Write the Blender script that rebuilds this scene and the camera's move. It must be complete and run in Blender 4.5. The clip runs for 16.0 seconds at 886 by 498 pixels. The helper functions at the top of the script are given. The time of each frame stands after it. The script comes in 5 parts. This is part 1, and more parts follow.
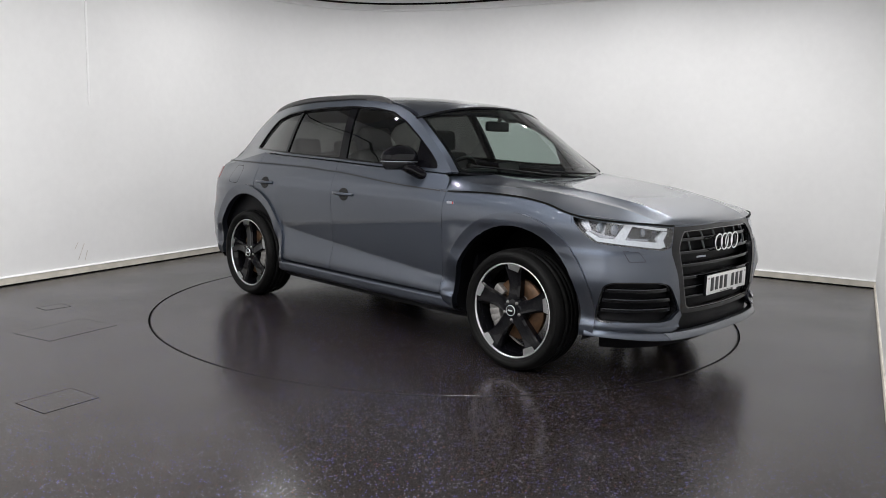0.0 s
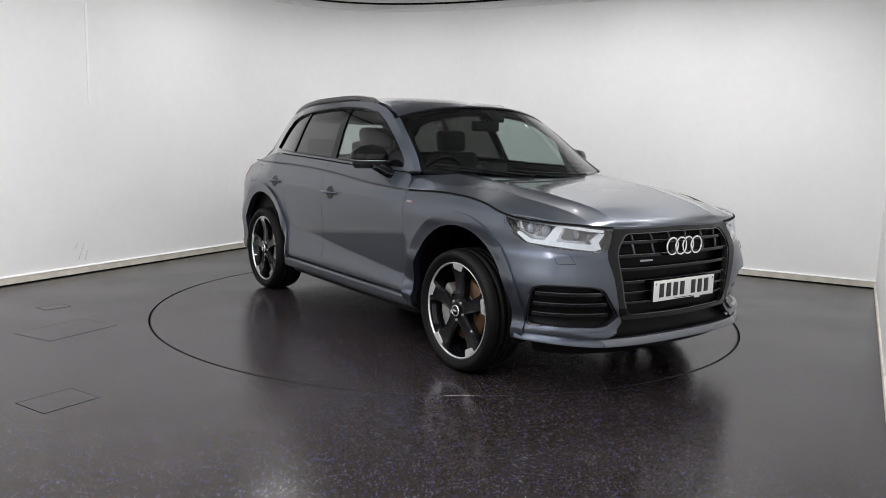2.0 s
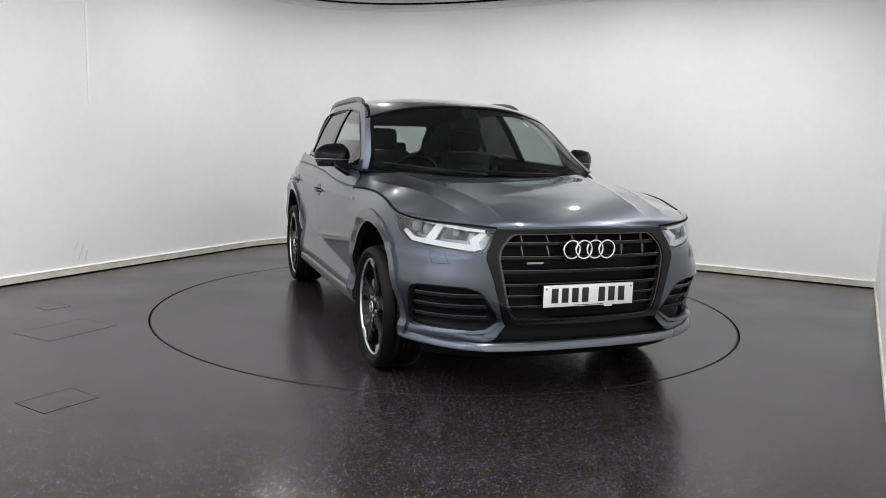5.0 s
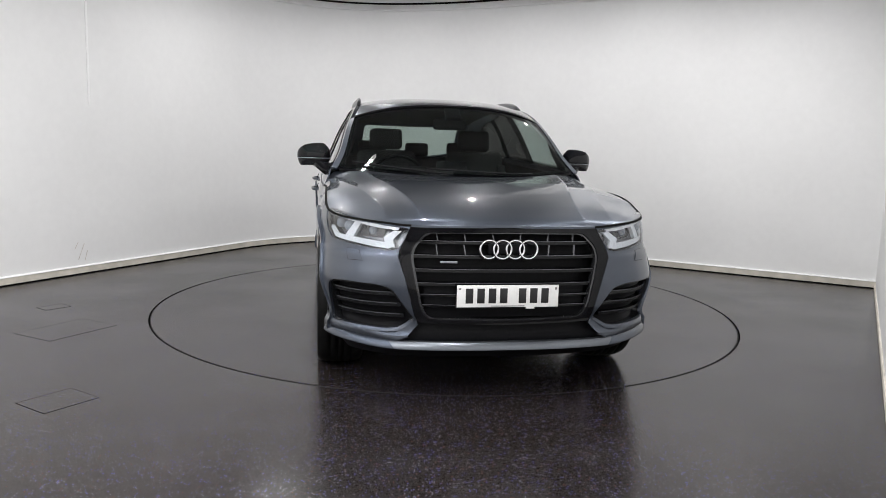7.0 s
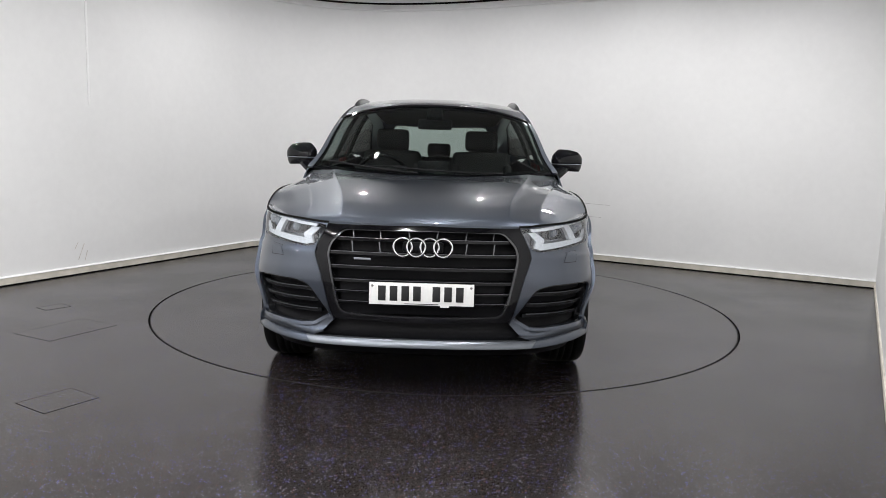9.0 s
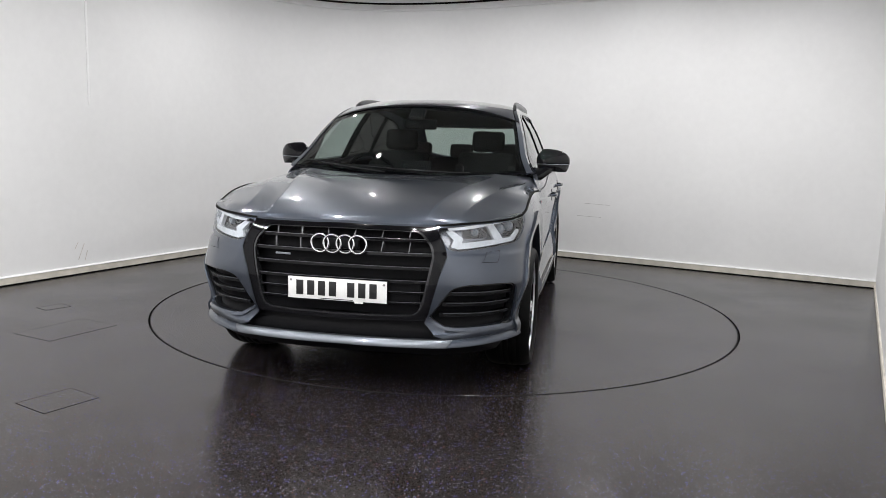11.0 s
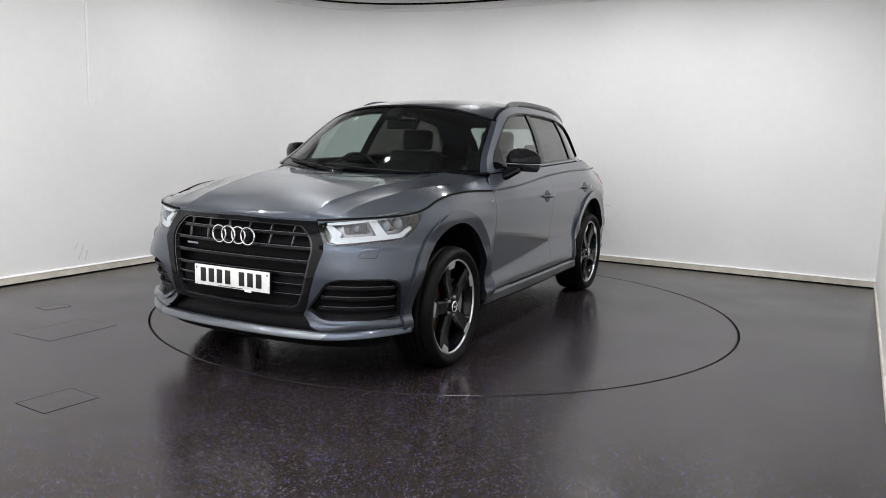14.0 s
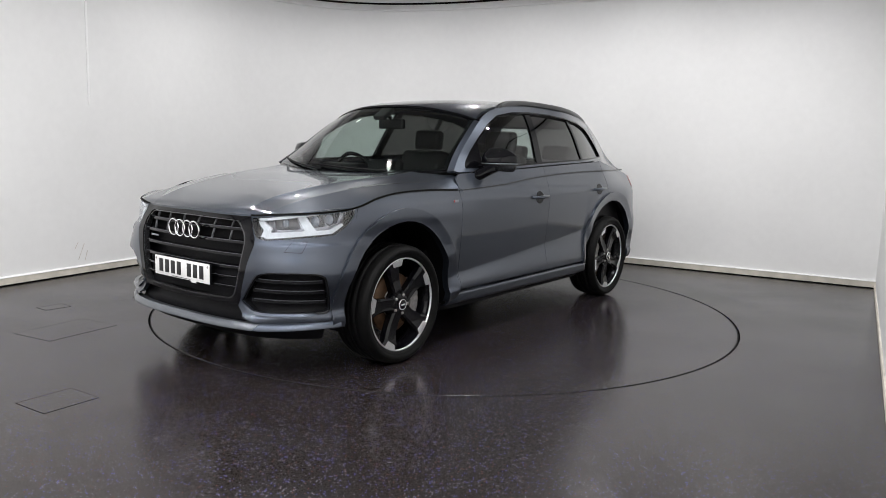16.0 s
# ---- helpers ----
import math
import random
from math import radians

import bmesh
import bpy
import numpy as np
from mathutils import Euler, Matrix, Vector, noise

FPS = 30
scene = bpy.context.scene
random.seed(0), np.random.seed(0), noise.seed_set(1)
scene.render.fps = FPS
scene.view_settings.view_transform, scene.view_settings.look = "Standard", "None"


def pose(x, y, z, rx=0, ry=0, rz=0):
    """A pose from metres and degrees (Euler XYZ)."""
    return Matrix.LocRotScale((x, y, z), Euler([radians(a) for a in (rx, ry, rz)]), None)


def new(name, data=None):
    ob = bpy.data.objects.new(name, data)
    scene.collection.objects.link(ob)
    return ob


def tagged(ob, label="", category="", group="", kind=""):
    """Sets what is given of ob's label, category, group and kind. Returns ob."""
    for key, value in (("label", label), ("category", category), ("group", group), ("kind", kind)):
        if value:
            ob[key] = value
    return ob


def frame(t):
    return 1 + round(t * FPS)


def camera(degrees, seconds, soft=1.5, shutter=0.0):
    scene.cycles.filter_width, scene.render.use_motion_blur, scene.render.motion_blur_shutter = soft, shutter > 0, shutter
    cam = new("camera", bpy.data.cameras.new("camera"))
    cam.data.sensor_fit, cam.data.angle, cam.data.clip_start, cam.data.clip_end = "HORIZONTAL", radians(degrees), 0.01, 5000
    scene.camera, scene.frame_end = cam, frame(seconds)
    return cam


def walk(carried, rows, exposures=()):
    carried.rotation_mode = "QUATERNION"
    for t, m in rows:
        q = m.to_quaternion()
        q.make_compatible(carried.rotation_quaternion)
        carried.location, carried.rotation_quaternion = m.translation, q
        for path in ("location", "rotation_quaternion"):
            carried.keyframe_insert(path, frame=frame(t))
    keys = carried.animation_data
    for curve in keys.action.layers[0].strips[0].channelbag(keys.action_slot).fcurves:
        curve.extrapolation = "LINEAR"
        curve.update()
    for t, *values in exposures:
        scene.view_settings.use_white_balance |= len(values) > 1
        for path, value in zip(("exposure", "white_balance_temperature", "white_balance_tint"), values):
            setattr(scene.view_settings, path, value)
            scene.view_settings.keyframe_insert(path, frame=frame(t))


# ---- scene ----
cam = camera(61.4, 16.0, soft=0.8)
eye_pose = pose(0, 0, 1.294, 90 - 7.98, 0, 0) @ pose(0, 0, 0, 0, 0, 1.58)
walk(cam, [(0.0, eye_pose), (16.0, eye_pose)])

# ---- light ----
CENTRE = (0.024, 5.985)          # the turntable's axis on the floor
CEIL = 3.04
world = bpy.data.worlds.new("world")
scene.world = world
world.use_nodes = True
world.node_tree.nodes["Background"].inputs[0].default_value = (0.8, 0.85, 1.0, 1)
world.node_tree.nodes["Background"].inputs[1].default_value = 0.02
scene.view_settings.exposure = 0.0
SPOT_POWER = 15.6
# small round downlights, none over the turntable's far half, in the room's own axes:
# metres along the back wall from the camera, metres towards it, share of power
SPOTS = [(a, b, p * q) for b, p in ((-0.7, 2.05), (0.9, 1.85), (2.5, 1.1), (4.1, 0.8)) for a, q in ((-4.8, 0.85), (-3.55, 0.9), (-2.3, 1.02), (-1.0, 1.3))]
SPOTS += [(-5.05, 5.7, 1.2), (-4.95, 7.0, 0.75), (-3.6, 7.35, 0.6), (-2.2, 7.35, 0.75), (-0.9, 5.7, 1.95), (-0.85, 7.05, 1.15)]
ROOM = Matrix.Rotation(radians(-28.9), 4, "Z")


# ---- materials ----
def material(name, color, rough=0.5, metal=0.0, coat=0.0, spec=0.5, grain=0.0, grain_scale=60, bump=0.0, bump_scale=200, rough_var=0.0, big=0.0, big_scale=1.5, placed=False):
    """A node material: base colour with variation at two scales, bump and uneven gloss."""
    m = bpy.data.materials.new(name)
    m.use_nodes = True
    nt = m.node_tree
    b = nt.nodes["Principled BSDF"]
    b.inputs["Base Color"].default_value = (*color, 1)
    b.inputs["Roughness"].default_value = rough
    b.inputs["Metallic"].default_value = metal
    b.inputs["Coat Weight"].default_value = coat
    b.inputs["Coat Roughness"].default_value = 0.03
    b.inputs["Specular IOR Level"].default_value = spec
    co = nt.nodes.new("ShaderNodeNewGeometry").outputs["Position"] if placed else nt.nodes.new("ShaderNodeTexCoord").outputs["Object"]

    def noise_tex(scale, detail=3):
        n = nt.nodes.new("ShaderNodeTexNoise")
        n.inputs["Scale"].default_value = scale
        n.inputs["Detail"].default_value = detail
        nt.links.new(co, n.inputs["Vector"])
        return n.outputs["Fac"]

    def spread(fac, lo, hi):
        r = nt.nodes.new("ShaderNodeMapRange")
        nt.links.new(fac, r.inputs[0])
        r.inputs[1].default_value, r.inputs[2].default_value = 0.3, 0.7
        r.inputs[3].default_value, r.inputs[4].default_value = lo, hi
        return r.outputs[0]

    if grain or big:
        mul = nt.nodes.new("ShaderNodeMath")
        mul.operation = "MULTIPLY"
        nt.links.new(spread(noise_tex(grain_scale), 1 - grain, 1 + grain), mul.inputs[0])
        nt.links.new(spread(noise_tex(big_scale, 4), 1 - big, 1 + big), mul.inputs[1])
        mix = nt.nodes.new("ShaderNodeVectorMath")
        mix.operation = "SCALE"
        mix.inputs[0].default_value = color
        nt.links.new(mul.outputs[0], mix.inputs["Scale"])
        nt.links.new(mix.outputs[0], b.inputs["Base Color"])
    if rough_var:
        nt.links.new(spread(noise_tex(big_scale * 2.3, 5), max(0.02, rough - rough_var), rough + rough_var), b.inputs["Roughness"])
    if bump:
        n = nt.nodes.new("ShaderNodeBump")
        n.inputs["Strength"].default_value = bump
        n.inputs["Distance"].default_value = 0.002
        nt.links.new(noise_tex(bump_scale), n.inputs["Height"])
        nt.links.new(n.outputs[0], b.inputs["Normal"])
    return m


def glass_material(name, tint, gloss=1.0):
    """Thin pane: what is behind it shows through tinted, and the surface reflects by its angle."""
    m = bpy.data.materials.new(name)
    m.use_nodes = True
    nt = m.node_tree
    nt.nodes.remove(nt.nodes["Principled BSDF"])
    tr = nt.nodes.new("ShaderNodeBsdfTransparent")
    tr.inputs[0].default_value = (*tint, 1)
    gl = nt.nodes.new("ShaderNodeBsdfGlossy")
    gl.inputs["Roughness"].default_value = 0.01
    gl.inputs[0].default_value = (gloss, gloss, gloss, 1)
    lw = nt.nodes.new("ShaderNodeLayerWeight")
    lw.inputs[0].default_value = 0.5
    pw = nt.nodes.new("ShaderNodeMath")
    pw.operation = "POWER"
    pw.inputs[1].default_value = 5.0
    nt.links.new(lw.outputs["Facing"], pw.inputs[0])
    fr = nt.nodes.new("ShaderNodeMapRange")
    fr.inputs[3].default_value, fr.inputs[4].default_value = 0.075, 0.98
    nt.links.new(pw.outputs[0], fr.inputs[0])
    mx = nt.nodes.new("ShaderNodeMixShader")
    nt.links.new(fr.outputs[0], mx.inputs[0])
    nt.links.new(tr.outputs[0], mx.inputs[1])
    nt.links.new(gl.outputs[0], mx.inputs[2])
    nt.links.new(mx.outputs[0], nt.nodes["Material Output"].inputs[0])
    return m


def glow_material(name, color, strength):
    m = bpy.data.materials.new(name)
    m.use_nodes = True
    b = m.node_tree.nodes["Principled BSDF"]
    b.inputs["Base Color"].default_value = (*color, 1)
    b.inputs["Emission Color"].default_value = (*color, 1)
    b.inputs["Emission Strength"].default_value = strength
    return m


def floor_material():
    """Polished dark vinyl with small pale and blue flecks, dust and worn gloss."""
    m = material("speckled_vinyl", (0.0150, 0.0118, 0.0108), rough=0.2, spec=0.34, grain=0.1, grain_scale=30, big=0.12, big_scale=0.7, bump=0.05, bump_scale=350)
    nt = m.node_tree
    b = nt.nodes["Principled BSDF"]
    base = b.inputs["Base Color"].links[0].from_socket
    geo = nt.nodes.new("ShaderNodeNewGeometry").outputs["Position"]
    for scale, size, rare, color in ((135, 0.30, 0.955, (0.29, 0.29, 0.36)), (118, 0.30, 0.950, (0.12, 0.13, 0.40)), (150, 0.28, 0.98, (0.20, 0.08, 0.06)), (190, 0.3, 0.8, (0.036, 0.033, 0.033))):
        v = nt.nodes.new("ShaderNodeTexVoronoi")
        v.voronoi_dimensions = "2D"
        v.inputs["Scale"].default_value = scale
        nt.links.new(geo, v.inputs["Vector"])
        near = nt.nodes.new("ShaderNodeMath")
        near.operation = "LESS_THAN"
        near.inputs[1].default_value = size
        nt.links.new(v.outputs["Distance"], near.inputs[0])
        sep = nt.nodes.new("ShaderNodeSeparateColor")
        nt.links.new(v.outputs["Color"], sep.inputs[0])
        pick = nt.nodes.new("ShaderNodeMath")
        pick.operation = "GREATER_THAN"
        pick.inputs[1].default_value = rare
        nt.links.new(sep.outputs[0], pick.inputs[0])
        both = nt.nodes.new("ShaderNodeMath")
        both.operation = "MULTIPLY"
        nt.links.new(near.outputs[0], both.inputs[0])
        nt.links.new(pick.outputs[0], both.inputs[1])
        mix = nt.nodes.new("ShaderNodeMix")
        mix.data_type = "RGBA"
        nt.links.new(both.outputs[0], mix.inputs[0])
        nt.links.new(base, mix.inputs[6])
        mix.inputs[7].default_value = (*color, 1)
        base = mix.outputs[2]
    nt.links.new(base, b.inputs["Base Color"])
    # gloss varies with dust and wear
    n = nt.nodes.new("ShaderNodeTexNoise")
    n.inputs["Scale"].default_value = 1.1
    n.inputs["Detail"].default_value = 6
    nt.links.new(geo, n.inputs["Vector"])
    r = nt.nodes.new("ShaderNodeMapRange")
    r.inputs[1].default_value, r.inputs[2].default_value, r.inputs[3].default_value, r.inputs[4].default_value = 0.3, 0.7, 0.17, 0.27
    nt.links.new(n.outputs["Fac"], r.inputs[0])
    nt.links.new(r.outputs[0], b.inputs["Roughness"])
    return m


PAINT = material("grey_metallic_paint", (0.060, 0.071, 0.093), rough=0.37, metal=0.9, coat=1.0, grain=0.10, grain_scale=900, bump=0.012, bump_scale=30)
GLOSS_BLACK = material("gloss_black_plastic", (0.003, 0.003, 0.004), rough=0.06, spec=0.26, grain=0.1, bump=0.01, bump_scale=40)
MATT_BLACK = material("matt_black_plastic", (0.005, 0.005, 0.006), rough=0.45, spec=0.10, grain=0.2, bump=0.1, bump_scale=400)
DARK_GREY = material("dark_grey_plastic", (0.009, 0.0095, 0.011), rough=0.25, spec=0.4, grain=0.12, bump=0.05, bump_scale=300)
RUBBER = material("tyre_rubber", (0.0045, 0.0045, 0.0045), rough=0.55, spec=0.11, grain=0.25, grain_scale=40, bump=0.15, bump_scale=250)
CHROME = material("chrome", (0.78, 0.79, 0.8), rough=0.09, metal=1.0, grain=0.04)
SILVER = material("machined_alloy", (0.80, 0.80, 0.81), rough=0.36, metal=0.9, grain=0.06, grain_scale=150, bump=0.03)
SATIN = material("satin_alloy_trim", (0.36, 0.38, 0.42), rough=0.3, metal=0.8, grain=0.06)
RIM_BLACK = material("gloss_black_alloy", (0.003, 0.003, 0.004), rough=0.10, spec=0.32, grain=0.1)
DISC = material("rusted_brake_disc", (0.085, 0.045, 0.022), rough=0.5, metal=0.5, grain=0.35, grain_scale=25)
STEEL = material("cast_steel", (0.30, 0.29, 0.28), rough=0.45, metal=0.8, grain=0.2)
CLOTH = material("charcoal_upholstery", (0.009, 0.009, 0.010), rough=0.8, grain=0.25, grain_scale=120, bump=0.2, bump_scale=500)
SCREEN = glass_material("windscreen_glass", (0.60, 0.68, 0.65))
SIDE_GLASS = glass_material("clear_tinted_glass", (0.62, 0.68, 0.655))
PRIVACY = glass_material("dark_privacy_glass", (0.10, 0.098, 0.096))
LENS = glass_material("lamp_lens", (0.93, 0.95, 0.97))
RED_LENS = material("red_lamp_plastic", (0.25, 0.01, 0.012), rough=0.1, coat=1.0, grain=0.1)
DRL = material("light_guide", (0.56, 0.58, 0.61), rough=0.16, coat=1.0, grain=0.12, grain_scale=90, bump=0.08, bump_scale=160)
REFLECTOR = material("lamp_reflector", (0.46, 0.47, 0.50), rough=0.22, metal=0.8, grain=0.05)
PLATE_WHITE = material("white_reflective_plate", (0.78, 0.78, 0.77), rough=0.35, grain=0.03, bump=0.02)
INK = material("black_ink", (0.012, 0.012, 0.013), rough=0.4, grain=0.1)
RED = material("red_enamel", (0.4, 0.02, 0.02), rough=0.3, grain=0.05)
FLOOR = floor_material()
WALL = material("white_wall_paint", (0.80, 0.80, 0.80), rough=0.55, grain=0.012, grain_scale=14, big=0.03, big_scale=0.8, bump=0.06, bump_scale=60, placed=True)
SCUFF = material("brown_scuff", (0.62, 0.58, 0.54), rough=0.7, grain=0.2, grain_scale=40)
SCRATCH = material("scratched_paint", (0.42, 0.41, 0.40), rough=0.7, grain=0.3, grain_scale=40)
JOINT_WHITE = material("white_filler", (0.90, 0.90, 0.90), rough=0.35, grain=0.03)
GREY_WALL = material("grey_wall_paint", (0.74, 0.74, 0.745), rough=0.6, grain=0.05, big=0.05)
CEILING = material("dark_ceiling_paint", (0.26, 0.255, 0.25), rough=0.8, grain=0.03, big=0.03)
SKIRTING = material("worn_cream_skirting", (0.62, 0.58, 0.51), rough=0.5, grain=0.12, grain_scale=9, big=0.12, big_scale=2.5, bump=0.1)
GROOVE = material("dark_gap", (0.003, 0.003, 0.003), rough=0.7, spec=0.06, grain=0.2)
LAMP_WHITE = glow_material("lamp_diffuser", (1.0, 0.98, 0.95), 4.0)


# ---- mesh helpers ----
class Net(list):
    """Vertices of a panel together with the surface's own normals (zero where there is none)."""
    normals = None


def mesh_from(name, verts, faces, mat, smooth=True):
    me = bpy.data.meshes.new(name)
    me.from_pydata([tuple(v) for v in verts], [], [tuple(f) for f in faces])
    me.materials.append(mat)
    if smooth:
        me.polygons.foreach_set("use_smooth", [True] * len(me.polygons))
    me.update()
    if smooth and isinstance(verts, Net):
        me.normals_split_custom_set_from_vertices(verts.normals)
    return me


def part(name, me, parent, label="", kind=""):
    ob = new(name, me)
    ob.parent = parent
    return tagged(ob, label, kind=kind)


def bm_mesh(name, bm, mat, smooth=False, angle=40):
    bmesh.ops.recalc_face_normals(bm, faces=bm.faces)
    me = bpy.data.meshes.new(name)
    if smooth:
        for e in bm.edges:
            e.smooth = len(e.link_faces) == 2 and e.calc_face_angle(0) < radians(angle)
        for f in bm.faces:
            f.smooth = True
    bm.to_mesh(me)
    bm.free()
    me.materials.append(mat)
    return me


def box_bm(bm, size, at, bevel=0.0, rot=None, seg=2):
    m = Matrix.Translation(at) @ (rot or Matrix())
    r = bmesh.ops.create_cube(bm, size=1, matrix=m @ Matrix.Diagonal((*size, 1)))
    if bevel:
        es = {e for v in r["verts"] for e in v.link_edges}
        bmesh.ops.bevel(bm, geom=list(es), offset=bevel, segments=seg, affect="EDGES", profile=0.6)
    return bm


def box(name, size, at, mat, bevel=0.0, rot=None):
    return bm_mesh(name, box_bm(bmesh.new(), size, at, bevel, rot), mat, smooth=bevel > 0, angle=50)


def lathe(profile, n=64, axis="Y"):
    """Vertices and faces of a profile of (radius, along) turned about an axis."""
    vs, fs = [], []
    k = len(profile)
    for i in range(n):
        a = 2 * math.pi * i / n
        for r, h in profile:
            vs.append((r * math.cos(a), h, r * math.sin(a)) if axis == "Y" else (r * math.cos(a), r * math.sin(a), h))
    for i in range(n):
        j = (i + 1) % n
        for q in range(k - 1):
            fs.append((i * k + q, i * k + q + 1, j * k + q + 1, j * k + q))
    return vs, fs


def tube(path, radius, n=10, flat=1.0, closed=False):
    """A rod of round or flattened section along a list of points."""
    vs, fs = [], []
    P = [Vector(q) for q in path]
    for i, q in enumerate(P):
        d = (P[(i + 1) % len(P)] - P[i - 1]) if closed else (P[min(i + 1, len(P) - 1)] - P[max(i - 1, 0)])
        d.normalize()
        a = d.cross(Vector((0, 0, 1)))
        a = a.normalized() if a.length > 1e-4 else Vector((1, 0, 0))
        b = a.cross(d).normalized()
        for k in range(n):
            w = 2 * math.pi * k / n
            vs.append(q + a * (radius * math.cos(w)) + b * (radius * flat * math.sin(w)))
    m = len(P)
    for i in range(m if closed else m - 1):
        j = (i + 1) % m
        for k in range(n):
            fs.append((i * n + k, i * n + (k + 1) % n, j * n + (k + 1) % n, j * n + k))
    if not closed:
        fs.append(tuple(range(n))[::-1])
        fs.append(tuple(range((m - 1) * n, m * n)))
    return vs, fs


def curve(knots):
    """A smooth curve through (x, y) knots, as a function of x (monotone cubic)."""
    kx = np.array([k[0] for k in knots], float)
    ky = np.array([k[1] for k in knots], float)
    if kx[0] > kx[-1]:
        kx, ky = kx[::-1], ky[::-1]
    h = np.diff(kx)
    d = np.diff(ky) / h
    m = np.zeros(len(kx))
    m[0], m[-1] = d[0], d[-1]
    for i in range(1, len(kx) - 1):
        if d[i - 1] * d[i] > 0:
            w1, w2 = 2 * h[i] + h[i - 1], h[i] + 2 * h[i - 1]
            m[i] = (w1 + w2) / (w1 / d[i - 1] + w2 / d[i])

    def at(x):
        x = min(max(x, kx[0]), kx[-1])
        i = min(max(int(np.searchsorted(kx, x)) - 1, 0), len(h) - 1)
        t = (x - kx[i]) / h[i]
        return float((1 + 2 * t) * (1 - t) ** 2 * ky[i] + t * (1 - t) ** 2 * h[i] * m[i] + t * t * (3 - 2 * t) * ky[i + 1] + t * t * (t - 1) * h[i] * m[i + 1])
    return at


def ease(a, b, x):
    t = min(max((x - a) / (b - a), 0), 1)
    return t * t * (3 - 2 * t)


def rounded(poly, r, n=4):
    """The outline with its corners rounded to radius r (less where the sides are short)."""
    out = []
    P = [Vector(q) for q in poly]
    for i, b in enumerate(P):
        a, c = P[i - 1], P[(i + 1) % len(P)]
        u, v = a - b, c - b
        k = min(r, u.length * 0.45, v.length * 0.45)
        if u.length < 1e-6 or v.length < 1e-6 or k < 1e-5:
            out.append(tuple(b))
            continue
        p0, p1 = b + u.normalized() * k, b + v.normalized() * k
        for q in range(n + 1):
            t = q / n
            w = p0 * (1 - t) ** 2 + b * (2 * t * (1 - t)) + p1 * t * t
            out.append(tuple(w))
    return out


def inside(poly, pts):
    """Which of the points (n x 2) lie inside the outline."""
    P = np.array(poly)
    x, y = pts[:, 0][:, None], pts[:, 1][:, None]
    x0, y0 = P[:, 0][None], P[:, 1][None]
    x1, y1 = np.roll(P[:, 0], -1)[None], np.roll(P[:, 1], -1)[None]
    cross = ((y0 > y) != (y1 > y)) & (x < (x1 - x0) * (y - y0) / np.where(y1 == y0, 1e-12, y1 - y0) + x0)
    return cross.sum(1) % 2 == 1


